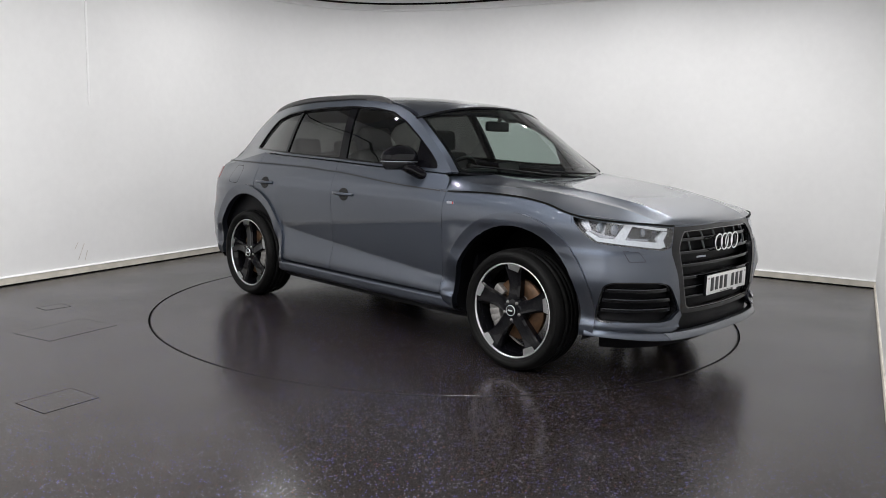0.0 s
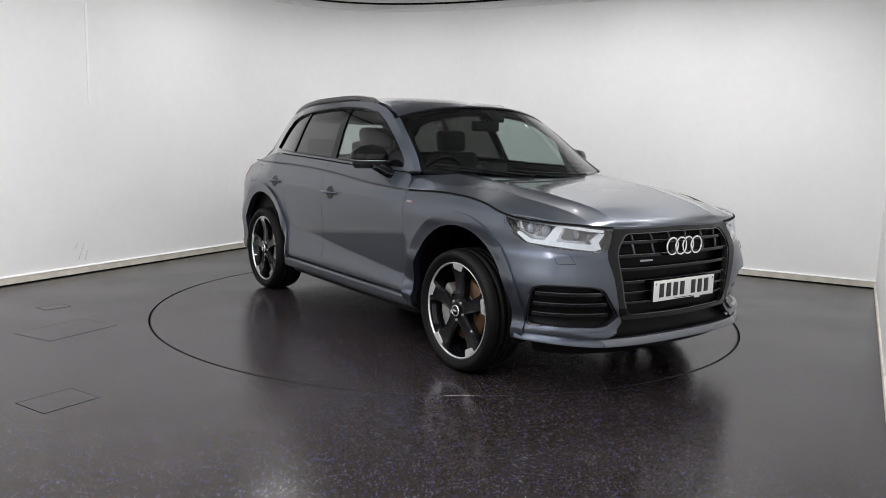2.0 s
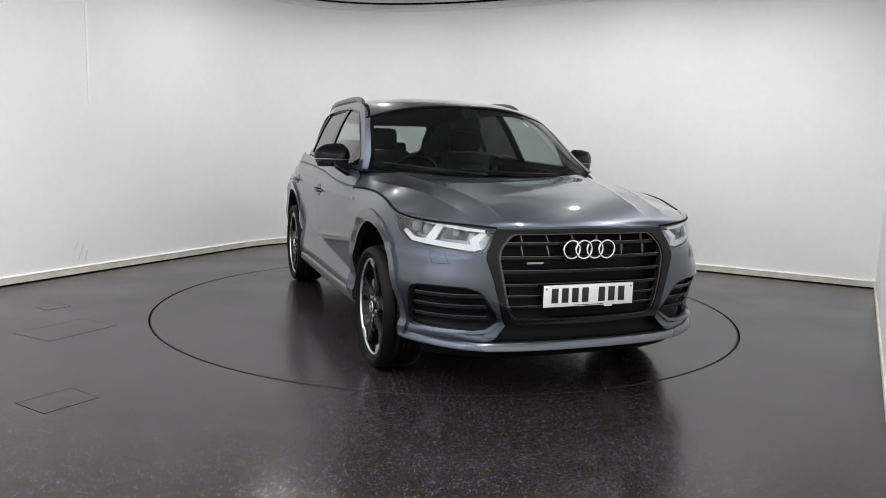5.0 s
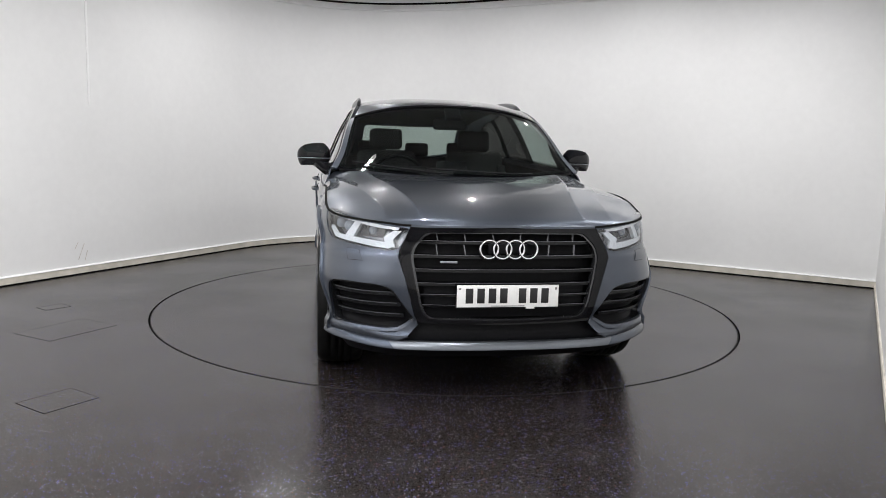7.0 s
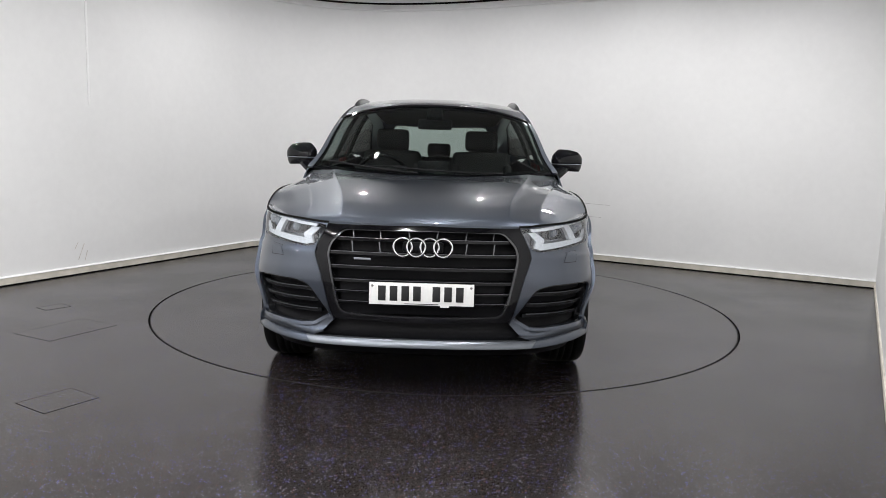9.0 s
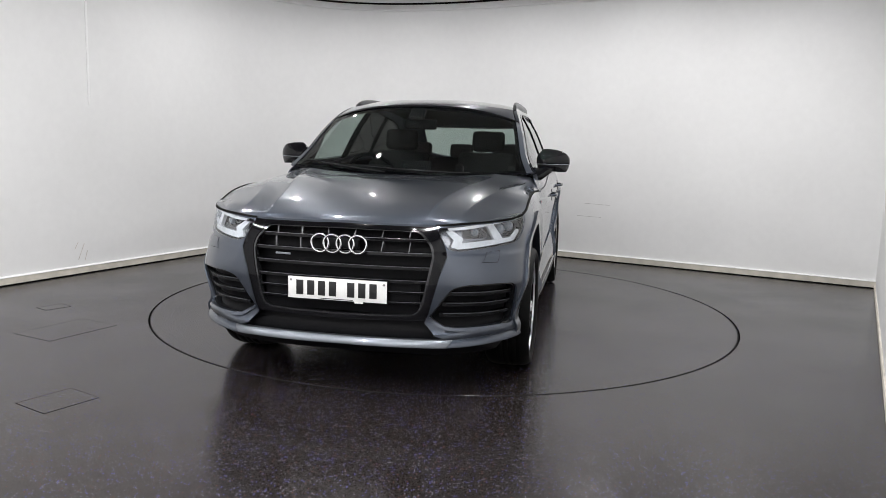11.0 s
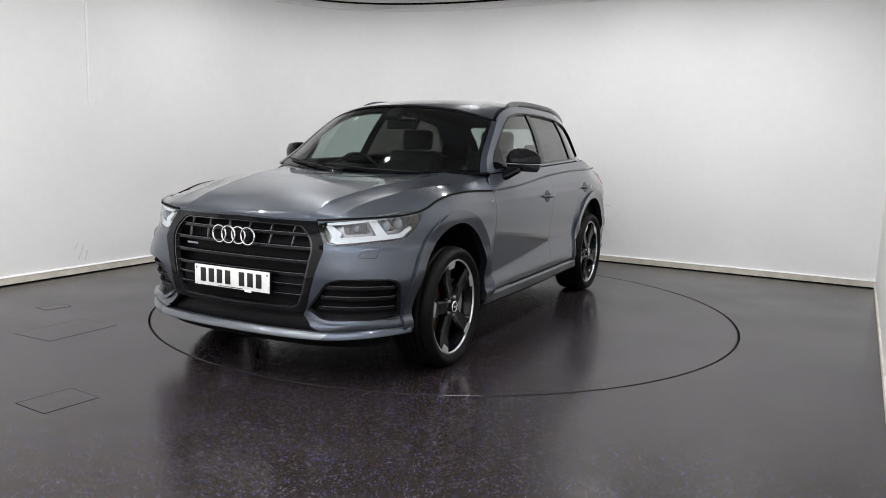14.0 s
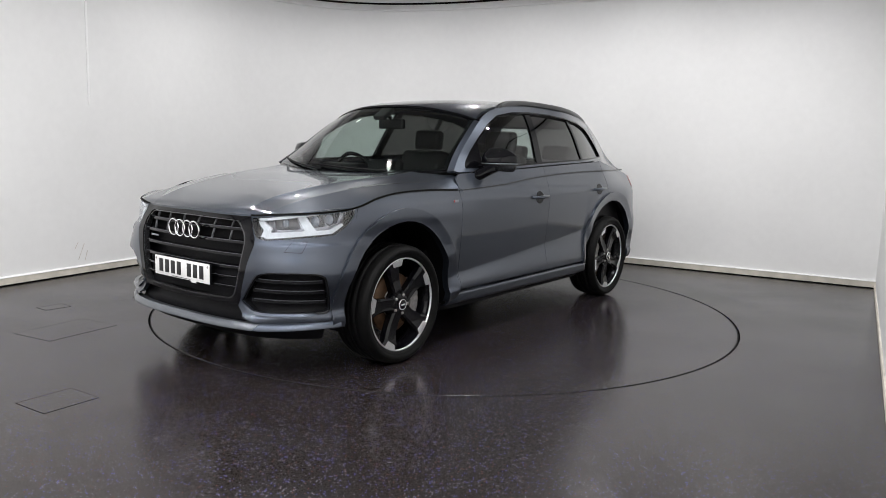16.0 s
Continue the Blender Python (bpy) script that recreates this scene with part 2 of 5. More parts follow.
def sheet(outline, surface, res=0.04, holes=(), rim=0.018, mirror=False, lift=0.0, flip=False, lines=()):
    """A panel: an outline in a surface's own two coordinates, filled with a fine net laid on surface(u, v, lift),
    with its edges turned inwards by rim."""
    loops = []
    for poly in (outline, *holes):
        pts = []
        for i, a in enumerate(poly):
            b = poly[(i + 1) % len(poly)]
            n = max(1, int(math.ceil(math.hypot(b[0] - a[0], b[1] - a[1]) / res)))
            pts += [(a[0] + (b[0] - a[0]) * k / n, a[1] + (b[1] - a[1]) * k / n) for k in range(n)]
        clean = []
        for q in pts:
            if not clean or math.hypot(q[0] - clean[-1][0], q[1] - clean[-1][1]) > 1e-4:
                clean.append(q)
        if math.hypot(clean[0][0] - clean[-1][0], clean[0][1] - clean[-1][1]) < 1e-4:
            clean.pop()
        loops.append(clean)
    O = np.array(loops[0])
    lo, hi = O.min(0), O.max(0)
    gx, gy = np.meshgrid(np.arange(lo[0] + res / 2, hi[0], res), np.arange(lo[1] + res / 2, hi[1], res))
    G = np.stack([gx.ravel(), gy.ravel()], 1)
    if len(G):
        ok = inside(loops[0], G)
        for h in loops[1:]:
            ok &= ~inside(h, G)
        G = G[ok]
    allb = np.concatenate([np.array(l) for l in loops] + [np.array(l) for l in lines])
    if len(G):
        near = np.array([np.hypot(*(allb - g).T).min() for g in G])
        G = G[near > res * 0.45]
    verts, edges = [], []
    for l in loops:
        k = len(verts)
        verts += [Vector(q) for q in l]
        edges += [(k + i, k + (i + 1) % len(l)) for i in range(len(l))]
    for l in lines:
        k = len(verts)
        verts += [Vector(q) for q in l]
        edges += [(k + i, k + i + 1) for i in range(len(l) - 1)]
    verts += [Vector((float(g[0]), float(g[1]))) for g in G]
    from mathutils import geometry
    V, E, F, OV, _, _ = geometry.delaunay_2d_cdt(verts, edges, [], 0, 1e-6)
    C = np.array([[sum(V[i][0] for i in f) / len(f), sum(V[i][1] for i in f) / len(f)] for f in F])
    ok = inside(loops[0], C)
    for h in loops[1:]:
        ok &= ~inside(h, C)
    faces = [tuple(f) for f, k in zip(F, ok) if k]
    pts3 = [Vector(surface(v[0], v[1], lift)) for v in V]
    h = 0.004
    normals = []
    for v in V:
        du = Vector(surface(v[0] + h, v[1], lift)) - Vector(surface(v[0] - h, v[1], lift))
        dv = Vector(surface(v[0], v[1] + h, lift)) - Vector(surface(v[0], v[1] - h, lift))
        normals.append(du.cross(dv).normalized() * (-1 if flip else 1))
    if rim:
        count = {}
        for f in faces:
            for i in range(len(f)):
                a, b = f[i], f[(i + 1) % len(f)]
                count[(a, b)] = 1
        border = [(a, b) for a, b in count if (b, a) not in count]
        ids = {}
        for a, b in border:
            for q in (a, b):
                if q not in ids:
                    ids[q] = len(pts3)
                    top, low = Vector(surface(V[q][0], V[q][1], lift)), Vector(surface(V[q][0], V[q][1], lift - rim))
                    pts3 += [top, low]
                    normals += [Vector((0, 0, 0)), Vector((0, 0, 0))]
        for a, b in border:
            faces.append((ids[b], ids[a], ids[a] + 1, ids[b] + 1))
    if flip:
        faces = [f[::-1] for f in faces]
    if mirror:
        pts3 = [Vector((p.x, -p.y, p.z)) for p in pts3]
        normals = [Vector((p.x, -p.y, p.z)) for p in normals]
        faces = [f[::-1] for f in faces]
    used = sorted({i for f in faces for i in f})
    idx = {k: i for i, k in enumerate(used)}
    net = Net(pts3[k] for k in used)
    net.normals = [normals[k] for k in used]
    return net, [tuple(idx[i] for i in f) for f in faces]


# ---- the room ----
def room_point(a, b):
    return ROOM @ Vector((a, b, 0))


LEFT_A, BACK_B, RIGHT_A, FRONT_B = -6.33, 8.42, 0.235, -1.6


SIDE_WALL = Matrix.Translation((-3.733, 6.185, 0)) @ Matrix.Rotation(radians(63.26 - 90), 4, "Z")
JOINT_Y = 0.93


def build_room():
    def slab(name, a0, a1, b0, b1, z0, z1, mat, label):
        me = box(name, (a1 - a0, b1 - b0, z1 - z0), ((a0 + a1) / 2, (b0 + b1) / 2, (z0 + z1) / 2), mat)
        ob = new(name, me)
        ob.matrix_world = ROOM
        return tagged(ob, label, kind="structure")
    T = 0.15
    slab("wall_back", LEFT_A - T, RIGHT_A + T, BACK_B, BACK_B + T, 0, CEIL, WALL, "smooth white painted studio wall behind the turntable")
    me = box("wall_side", (T, 9.81, CEIL), (-T / 2, -2.095, CEIL / 2), WALL)
    wall = tagged(new("wall_side", me), "white painted wall of joined boards with scuffs", kind="structure")
    wall.matrix_world = SIDE_WALL
    # wide rounded corner between side and back wall, skirting and cornice that follow it
    def side_point(y):
        return SIDE_WALL @ Vector((0, y, 0))
    corner, reach = side_point(4.81), 2.0
    p0, p1 = side_point(4.81 - reach), corner + ROOM.to_3x3() @ Vector((2.5, 0, 0))
    bend = [p0 * (1 - t) ** 2 + corner * (2 * t * (1 - t)) + p1 * t * t for t in np.linspace(0, 1, 33)]
    vs, fs = [], []
    for q in bend:
        vs += [(q.x, q.y, 0), (q.x, q.y, CEIL)]
    for k in range(len(bend) - 1):
        fs.append((2 * k, 2 * k + 1, 2 * k + 3, 2 * k + 2))
    tagged(new("wall_corner", mesh_from("wall_corner", vs, fs, WALL)), "wide rounded white wall corner", kind="structure")
    path = [side_point(y) for y in np.linspace(-6.6, 4.81 - reach, 12)][:-1] + bend + [p1.lerp(ROOM @ Vector((RIGHT_A, BACK_B, 0)), t) for t in (0.3, 0.7, 1.0)]

    def sweep(name, line, profile, mat, label):
        """A moulding whose profile, as (off the wall, height), follows a line on plan."""
        vs, fs = [], []
        n = len(profile)
        for i, q in enumerate(line):
            d = (line[min(i + 1, len(line) - 1)] - line[max(i - 1, 0)]).normalized()
            out = Vector((d.y, -d.x, 0))
            vs += [(q.x + out.x * o, q.y + out.y * o, h) for o, h in profile]
        for i in range(len(line) - 1):
            for j in range(n - 1):
                fs.append((i * n + j, (i + 1) * n + j, (i + 1) * n + j + 1, i * n + j + 1))
        tagged(new(name, mesh_from(name, vs, fs, mat, smooth=False)), label, kind="structure")
    skirt = [(0.0, 0.070), (0.020, 0.070), (0.020, 0.006), (0.016, 0.0)]
    cap = [(0.0, 0.081), (0.012, 0.081), (0.024, 0.074), (0.024, 0.069), (0.018, 0.069)]
    sweep("baseboard_1", path, skirt, SKIRTING, "worn cream skirting board with scuffed lower edge")
    sweep("baseboard_cap", path, cap, JOINT_WHITE, "white bevelled top edge of the skirting board")
    # dark strip over the lowest centimetre of the skirting
    foot = [(0.0, 0.014), (0.020, 0.012), (0.026, 0.004), (0.027, 0.0)]
    sweep("baseboard_gap", path, foot, GROOVE, "dark strip along the joint between skirting and floor")
    low = [(0.0, 0.040), (0.010, 0.040), (0.012, 0.036), (0.012, 0.0)]
    sweep("baseboard_2", [ROOM @ Vector((RIGHT_A, b, 0)) for b in (BACK_B, 4.0, FRONT_B)], low, SKIRTING, "low worn cream skirting strip")
    z = CEIL - 0.100
    sweep("cornice", path, [(0.0, z - 0.004), (0.020, z), (0.024, z + 0.010), (0.020, z + 0.02), (0.0, z + 0.024)], WALL, "thin white cornice bead below the ceiling")
    sweep("soffit", path, [(0.70, CEIL - 0.001), (0.70, CEIL - 0.004), (0.0, CEIL - 0.004)], WALL, "flat white painted soffit along the walls")
    sweep("ceiling_trim", path, [(0.0, CEIL - 0.022), (0.022, CEIL - 0.022), (0.024, CEIL - 0.004)], GROOVE, "dark shadow gap along the ceiling edge")
    # raised joint between two wall boards
    me = box("wall_joint", (0.008, 0.022, 1.47), (0.004, JOINT_Y, CEIL - 0.735), JOINT_WHITE, 0.003)
    tagged(new("wall_joint", me), "raised white joint strip between wall boards", kind="structure").matrix_world = SIDE_WALL
    # two shallow dark scratches in the back wall's paint
    for a, z, w, tilt in ((-2.625, 0.655, 0.30, 1.2), (-2.715, 0.508, 0.29, 1.0)):
        me = box("wall_scratch", (w, 0.0016, 0.0035), (0, 0, 0), SCRATCH)
        tagged(new("wall_scratch", me), "thin grey scratch in the white wall paint", kind="structure").matrix_world = ROOM @ pose(a, BACK_B - 0.0006, z, 0, tilt, 0)
    # brown scuffs low on the side wall
    for y, z, h, tilt in ((0.79, 0.21, 0.16, -24), (0.84, 0.17, 0.10, -18), (0.74, 0.27, 0.07, -30)):
        me = box("wall_scuff", (0.0012, 0.006, h), (0, 0, 0), SCUFF, 0.0005)
        tagged(new("wall_scuff", me), "faint brown scuff in the white wall paint", kind="structure").matrix_world = SIDE_WALL @ pose(0.0004, y, z, tilt, 0, 0)
    slab("wall_near", RIGHT_A, RIGHT_A + T, FRONT_B, BACK_B, 0, CEIL, WALL, "white painted side wall close beside the camera")
    slab("wall_front", LEFT_A - T, RIGHT_A + T, FRONT_B - T, FRONT_B, 0, CEIL, GREY_WALL, "plain off-white painted wall behind the camera")
    slab("ceiling", LEFT_A - T, RIGHT_A + T, FRONT_B - T, BACK_B + T, CEIL, CEIL + 0.12, CEILING, "flat dark painted ceiling inside a white soffit")
    # floor with the turntable's round opening
    def flat(u, v, lift):
        return (u, v, lift)
    corners = [room_point(a, b) for a, b in ((LEFT_A - T, FRONT_B - T), (RIGHT_A + T, FRONT_B - T), (RIGHT_A + T, BACK_B + T), (LEFT_A - T, BACK_B + T))]
    ring = [(CENTRE[0] + 2.256 * math.cos(2 * math.pi * i / 160), CENTRE[1] + 2.256 * math.sin(2 * math.pi * i / 160)) for i in range(160)]
    vs, fs = sheet([(c.x, c.y) for c in corners], flat, res=0.6, holes=[ring], rim=0.06)
    tagged(new("floor", mesh_from("floor", vs, fs, FLOOR, smooth=False)), "polished dark speckled vinyl floor with worn patches", kind="structure")
    # access hatches let into the floor
    for k, (x, y, w, d, a) in enumerate(((-1.866, 3.512, 0.28, 0.24, 58), (-2.92, 5.50, 0.19, 0.14, 55), (-2.50, 4.86, 0.50, 0.35, 63))):
        bm = bmesh.new()
        t = 0.0020 if k < 2 else 0.0014
        thin = t * 0.35
        for sx, sy, ox, oy in ((w, t, 0, d / 2), (w, t if k == 0 else thin, 0, -d / 2), (thin, d, w / 2, 0), (thin, d, -w / 2, 0)):
            box_bm(bm, (sx, sy, 0.003), (ox, oy, 0.0))
        hatch = tagged(new("floor_hatch", bm_mesh("floor_hatch", bm, GROOVE if k < 2 else FLOOR)), "dark joint frame of a flush floor hatch", kind="structure")
        hatch.matrix_world = pose(x, y, 0.0, 0, 0, a)
        lid = box("hatch_lid", (w - t, d - t, 0.002), (0, 0, 0.0), FLOOR)
        part("hatch_lid", lid, hatch)
    pit = mesh_from("floor_pit", *sheet(ring, flat, res=0.5, rim=0, lift=-0.06), GROOVE)
    tagged(new("turntable_pit", pit), "dark shallow pit below the turntable", kind="structure")


def build_turntable():
    vs, fs = lathe([(0.0, -0.05), (2.240, -0.05), (2.240, -0.003), (2.237, 0.0), (0.0, 0.0)], 160, "Z")
    ob = new("turntable", mesh_from("turntable", vs, fs, FLOOR, smooth=False))
    vs, fs = lathe([(2.240, -0.045), (2.2405, -0.002), (2.243, 0.0), (2.2455, -0.002), (2.246, -0.045)], 160, "Z")
    part("edge_trim", mesh_from("edge_trim", vs, fs, MATT_BLACK), ob, "thin black rubber edge")
    return tagged(ob, "round flush turntable covered in dark speckled vinyl", "turntable")


# ---- the car's surfaces (x forward, y to its left, z up, origin on the ground between the axles) ----
AXLE = 1.4095
WHEEL_R = 0.355
PLAN = [(2.292, 0.0), (2.289, 0.2), (2.268, 0.4), (2.220, 0.585), (2.117, 0.755), (1.965, 0.874), (1.75, 0.925), (1.41, 0.935), (0.85, 0.928), (0.0, 0.932),
        (-0.9, 0.932), (-1.41, 0.932), (-1.8, 0.912), (-2.06, 0.858), (-2.24, 0.72), (-2.335, 0.5), (-2.365, 0.25), (-2.372, 0.0)]


def plan_curve():
    """The plan outline by arc length from the nose: dense points, and its length at each."""
    P = np.array(PLAN)
    ext = np.vstack([P[1] * (1, -1), P, P[-2] * (1, -1)])
    out = []
    for i in range(1, len(ext) - 2):
        p0, p1, p2, p3 = ext[i - 1:i + 3]
        for t in np.linspace(0, 1, 40, endpoint=False):
            out.append(0.5 * (2 * p1 + (p2 - p0) * t + (2 * p0 - 5 * p1 + 4 * p2 - p3) * t * t + (3 * p1 - p0 - 3 * p2 + p3) * t ** 3))
    out.append(P[-1])
    out = np.array(out)
    s = np.concatenate([[0], np.cumsum(np.hypot(*np.diff(out, axis=0).T))])
    return out, s


CURVE, ARC = plan_curve()
S_END = float(ARC[-1])
TANGENT = np.gradient(CURVE, axis=0)
TANGENT /= np.hypot(*TANGENT.T)[:, None]
FRONT_IN = curve([(0.2, -0.10), (0.28, -0.03), (0.315, -0.004), (0.345, -0.004), (0.37, -0.03), (0.42, -0.035), (0.50, -0.028), (0.60, -0.030), (0.70, -0.038), (0.80, -0.058), (0.88, -0.088), (0.95, -0.13), (1.05, -0.22)])
SIDE_IN = curve([(0.2, -0.10), (0.28, -0.03), (0.33, -0.012), (0.36, -0.012), (0.385, -0.034), (0.44, -0.036), (0.50, -0.026), (0.575, -0.004), (0.60, -0.002), (0.68, -0.008), (0.80, -0.008), (0.88, -0.003), (0.94, -0.004), (0.99, -0.014), (1.03, -0.028), (1.06, -0.040), (1.14, -0.072), (1.25, -0.12)])
NOSE_IN = curve([(0.2, -0.10), (0.28, -0.04), (0.33, -0.014), (0.36, -0.012), (0.40, -0.026), (0.48, -0.006), (0.55, 0.012), (0.60, 0.017), (0.64, 0.012), (0.70, -0.005), (0.752, -0.021), (0.768, -0.036), (0.84, -0.045), (0.90, -0.058), (0.96, -0.075), (1.05, -0.12)])
REAR_IN = curve([(0.2, -0.16), (0.3, -0.06), (0.45, 0.0), (0.62, 0.0), (0.75, -0.02), (0.95, -0.045), (1.05, -0.08), (1.2, -0.19), (1.3, -0.26)])


def arc_x(x):
    """Arc length at which the flank passes x."""
    k = np.where(CURVE[:, 1] > 0.55)[0]
    return float(np.interp(-x, -CURVE[k, 0], ARC[k]))


def arc_y(y):
    """Arc length at which the nose passes y (either sign)."""
    k = np.where(CURVE[:, 0] > 1.9)[0]
    return math.copysign(float(np.interp(abs(y), CURVE[k, 1], ARC[k])), y)


S_NOSE, S_CORNER, S_FLANK = arc_y(0.42), arc_y(0.74), arc_x(1.45)
S_TAIL0, S_TAIL1 = arc_x(-1.7), arc_x(-2.25)


def skin(s, z, lift=0.0):
    """The body's flank, nose and tail: a point at arc length s (negative on the right side) and height z."""
    side, s = (-1 if s < 0 else 1), abs(s)
    x, y = np.interp(s, ARC, CURVE[:, 0]), np.interp(s, ARC, CURVE[:, 1])
    tx, ty = np.interp(s, ARC, TANGENT[:, 0]), np.interp(s, ARC, TANGENT[:, 1])
    f = 1 - ease(S_NOSE, S_CORNER, s)
    g = 1 - ease(S_CORNER, S_FLANK, s)
    r = ease(S_TAIL0, S_TAIL1, s)
    flank = SIDE_IN(z)
    door = ease(-1.0, -0.90, x) * (1 - ease(0.84, 0.98, x))
    if door > 0 and z < 1.0:
        crease = 0.475 + 0.085 * (0.85 - x)
        if z > crease:
            t = (1.0 - z) / (1.0 - crease)
            pressed = -0.030 * t ** 1.6 - 0.016 * ease(0.93, 1.0, z)
        else:
            pressed = -0.030 + 0.030 * ease(0.0, 1.0, (crease - z) / max(crease - 0.395, 0.03))
            pressed -= 0.05 * (1 - ease(0.28, 0.375, z))
        flank = flank * (1 - door) + pressed * door
    flank -= 0.030 * ease(0.45, 1.1, x) * ease(0.84, 1.02, z)
    flank -= 0.085 * (1 - ease(-2.0, -1.2, x)) * ease(0.86, 1.1, z)
    d = flank * (1 - g) * (1 - r) + (FRONT_IN(z) * f + NOSE_IN(z) * (1 - f)) * g + REAR_IN(z) * r
    d += lift
    nx, ny = ty, -tx
    return (float(x + nx * d), float(y + ny * d) * side, z)


# bonnet: its edge runs round the nose, over the lamps and along the flanks
CUT = curve([(0.0, 0.895), (arc_y(0.42), 0.893), (arc_y(0.50), 0.893), (arc_y(0.66), 0.905), (arc_x(1.86), 0.930), (arc_x(1.77), 0.945), (arc_x(1.60), 0.990), (arc_x(1.42), 1.012), (arc_x(1.2), 1.018), (arc_x(0.86), 1.010)])
CROWN = curve([(0.70, 1.150), (0.90, 1.125), (1.10, 1.098), (1.4, 1.070), (1.7, 1.030), (1.95, 0.982), (2.08, 0.946), (2.15, 0.922), (2.21, 0.893), (2.3, 0.85)])


def bonnet_edge():
    E = np.array([skin(s, CUT(s)) for s in np.linspace(0, arc_x(0.78), 160)])
    return E


EDGE = bonnet_edge()
_order = np.argsort(EDGE[:, 0])
EDGE_Y = lambda x: float(np.interp(x, EDGE[_order, 0], EDGE[_order, 1]))
EDGE_Z = lambda x: float(np.interp(x, EDGE[_order, 0], EDGE[_order, 2]))
POWER = curve([(0.7, 15.0), (1.0, 8.5), (1.4, 4.6), (1.8, 3.8), (2.2, 3.2)])


def bonnet_skin(x, y, lift=0.0):
    ye, ze = max(EDGE_Y(x), 0.02), EDGE_Z(x)
    q = min(abs(y) / ye, 1.0)
    z = ze + (CROWN(x) - ze) * (1 - q ** POWER(x))
    # two pressed ridges on each side that run from the pillars towards the lamps
    t = ease(0.95, 2.15, x)
    w = 1 - ease(1.95, 2.22, x)
    d = abs(y) - (0.63 - 0.20 * t)
    z += 0.012 * w * math.exp(-math.hypot(d, 0.005) / (0.030 if d > 0 else 0.10))
    d = abs(y) - (0.815 - 0.225 * t)
    z += 0.007 * w * math.exp(-math.hypot(d, 0.005) / (0.05 if d > 0 else 0.028))
    return (x, y, z + lift)


# greenhouse
ROOF_EDGE = [(0.845, 1.128), (0.70, 1.235), (0.55, 1.345), (0.40, 1.445), (0.28, 1.507), (0.12, 1.557), (-0.1, 1.588), (-0.45, 1.603), (-0.85, 1.594), (-1.15, 1.572), (-1.36, 1.545), (-1.55, 1.508)]
TAIL_EDGE = [(-1.55, 1.508), (-1.82, 1.36), (-2.01, 1.20), (-2.07, 1.06)]
roof_edge_z = curve(ROOF_EDGE)
LEAN = curve([(0.95, 0.005), (1.03, 0.028), (1.06, 0.040), (1.14, 0.072), (1.25, 0.120), (1.40, 0.186), (1.52, 0.256), (1.60, 0.315), (1.66, 0.37)])


def glass_skin(x, z, lift=0.0):
    """The greenhouse's side: a point at x and height z."""
    y = 0.930 - LEAN(z)
    y -= 0.075 * ease(0.1, 0.95, x) * ease(1.02, 1.25, z) * 0.6
    y -= 0.235 * (1 - ease(-2.2, -0.9, x)) * ease(0.92, 1.20, z) + 0.04 * (1 - ease(-2.1, -1.5, x))
    n = 0.5
    return (x, y + lift, z + lift * n)


CENTRE_ROOF = curve([(0.60, 1.535), (0.50, 1.572), (0.25, 1.612), (0.0, 1.636), (-0.35, 1.652), (-0.8, 1.642), (-1.2, 1.608), (-1.5, 1.568), (-1.80, 1.520)])


def roof_skin(x, q, lift=0.0):
    """The roof: x is measured on the edge; q runs from -1 to 1 across."""
    ex, ey, ez = glass_skin(x, roof_edge_z(x))
    bow = 0.16 * ease(-0.4, 0.36, x) - 0.22 * (1 - ease(-1.55, -0.8, x))
    cx = x + bow
    k = 1 - abs(q) ** 2.6
    return (ex + (cx - ex) * (1 - q * q), ey * q, ez + (CENTRE_ROOF(cx) - ez) * k + lift)


def screen_skin(q, a, lift=0.0):
    """The windscreen: q from -1 to 1 across, a from 0 at the base to 1 at the roof."""
    ex = 0.845 + (0.36 - 0.845) * a
    e = glass_skin(ex, roof_edge_z(ex))
    r = roof_skin(0.36, 0.0)
    c = (1.13 + (r[0] - 1.13) * a, 0, 1.085 + (r[2] - 1.085) * a + 0.035 * math.sin(math.pi * a))
    k = 1 - abs(q) ** 2.2
    return (e[0] + (c[0] - e[0]) * k + lift * 0.7, e[1] * q, e[2] + (c[2] - e[2]) * (1 - abs(q) ** 2.6) + lift * 0.7)


def tail_skin(q, a, lift=0.0):
    """The tailgate's window band: a from 0 at the roof to 1 at the shoulder."""
    ex = -1.55 + (-2.07 + 1.55) * a
    e = glass_skin(ex, float(np.interp(-ex, [-p[0] for p in TAIL_EDGE], [p[1] for p in TAIL_EDGE])))
    r = roof_skin(-1.55, 0.0)
    c = (r[0] + (-2.24 - r[0]) * a, 0, r[2] + (1.06 - r[2]) * a)
    k = 1 - q * q
    return (e[0] + (c[0] - e[0]) * k - lift * 0.7, e[1] * q, e[2] + (c[2] - e[2]) * k + lift * 0.7)


def arch(x0, r, z0=0.385, lo=0.30, n=22, flip=False):
    """Points of a wheel arch as (x, z), from its rear foot over the top to its front foot."""
    a0 = math.asin(max(-1, (lo - z0) / r))
    pts = [(x0 - r * math.cos(a0 + (math.pi - 2 * a0) * i / n), z0 + r * math.sin(a0 + (math.pi - 2 * a0) * i / n)) for i in range(n + 1)]
    return pts[::-1] if flip else pts


ARCH_IN, ARCH_OUT = 0.464, 0.540


def side(points):
    return [(arc_x(x), z) for x, z in points]


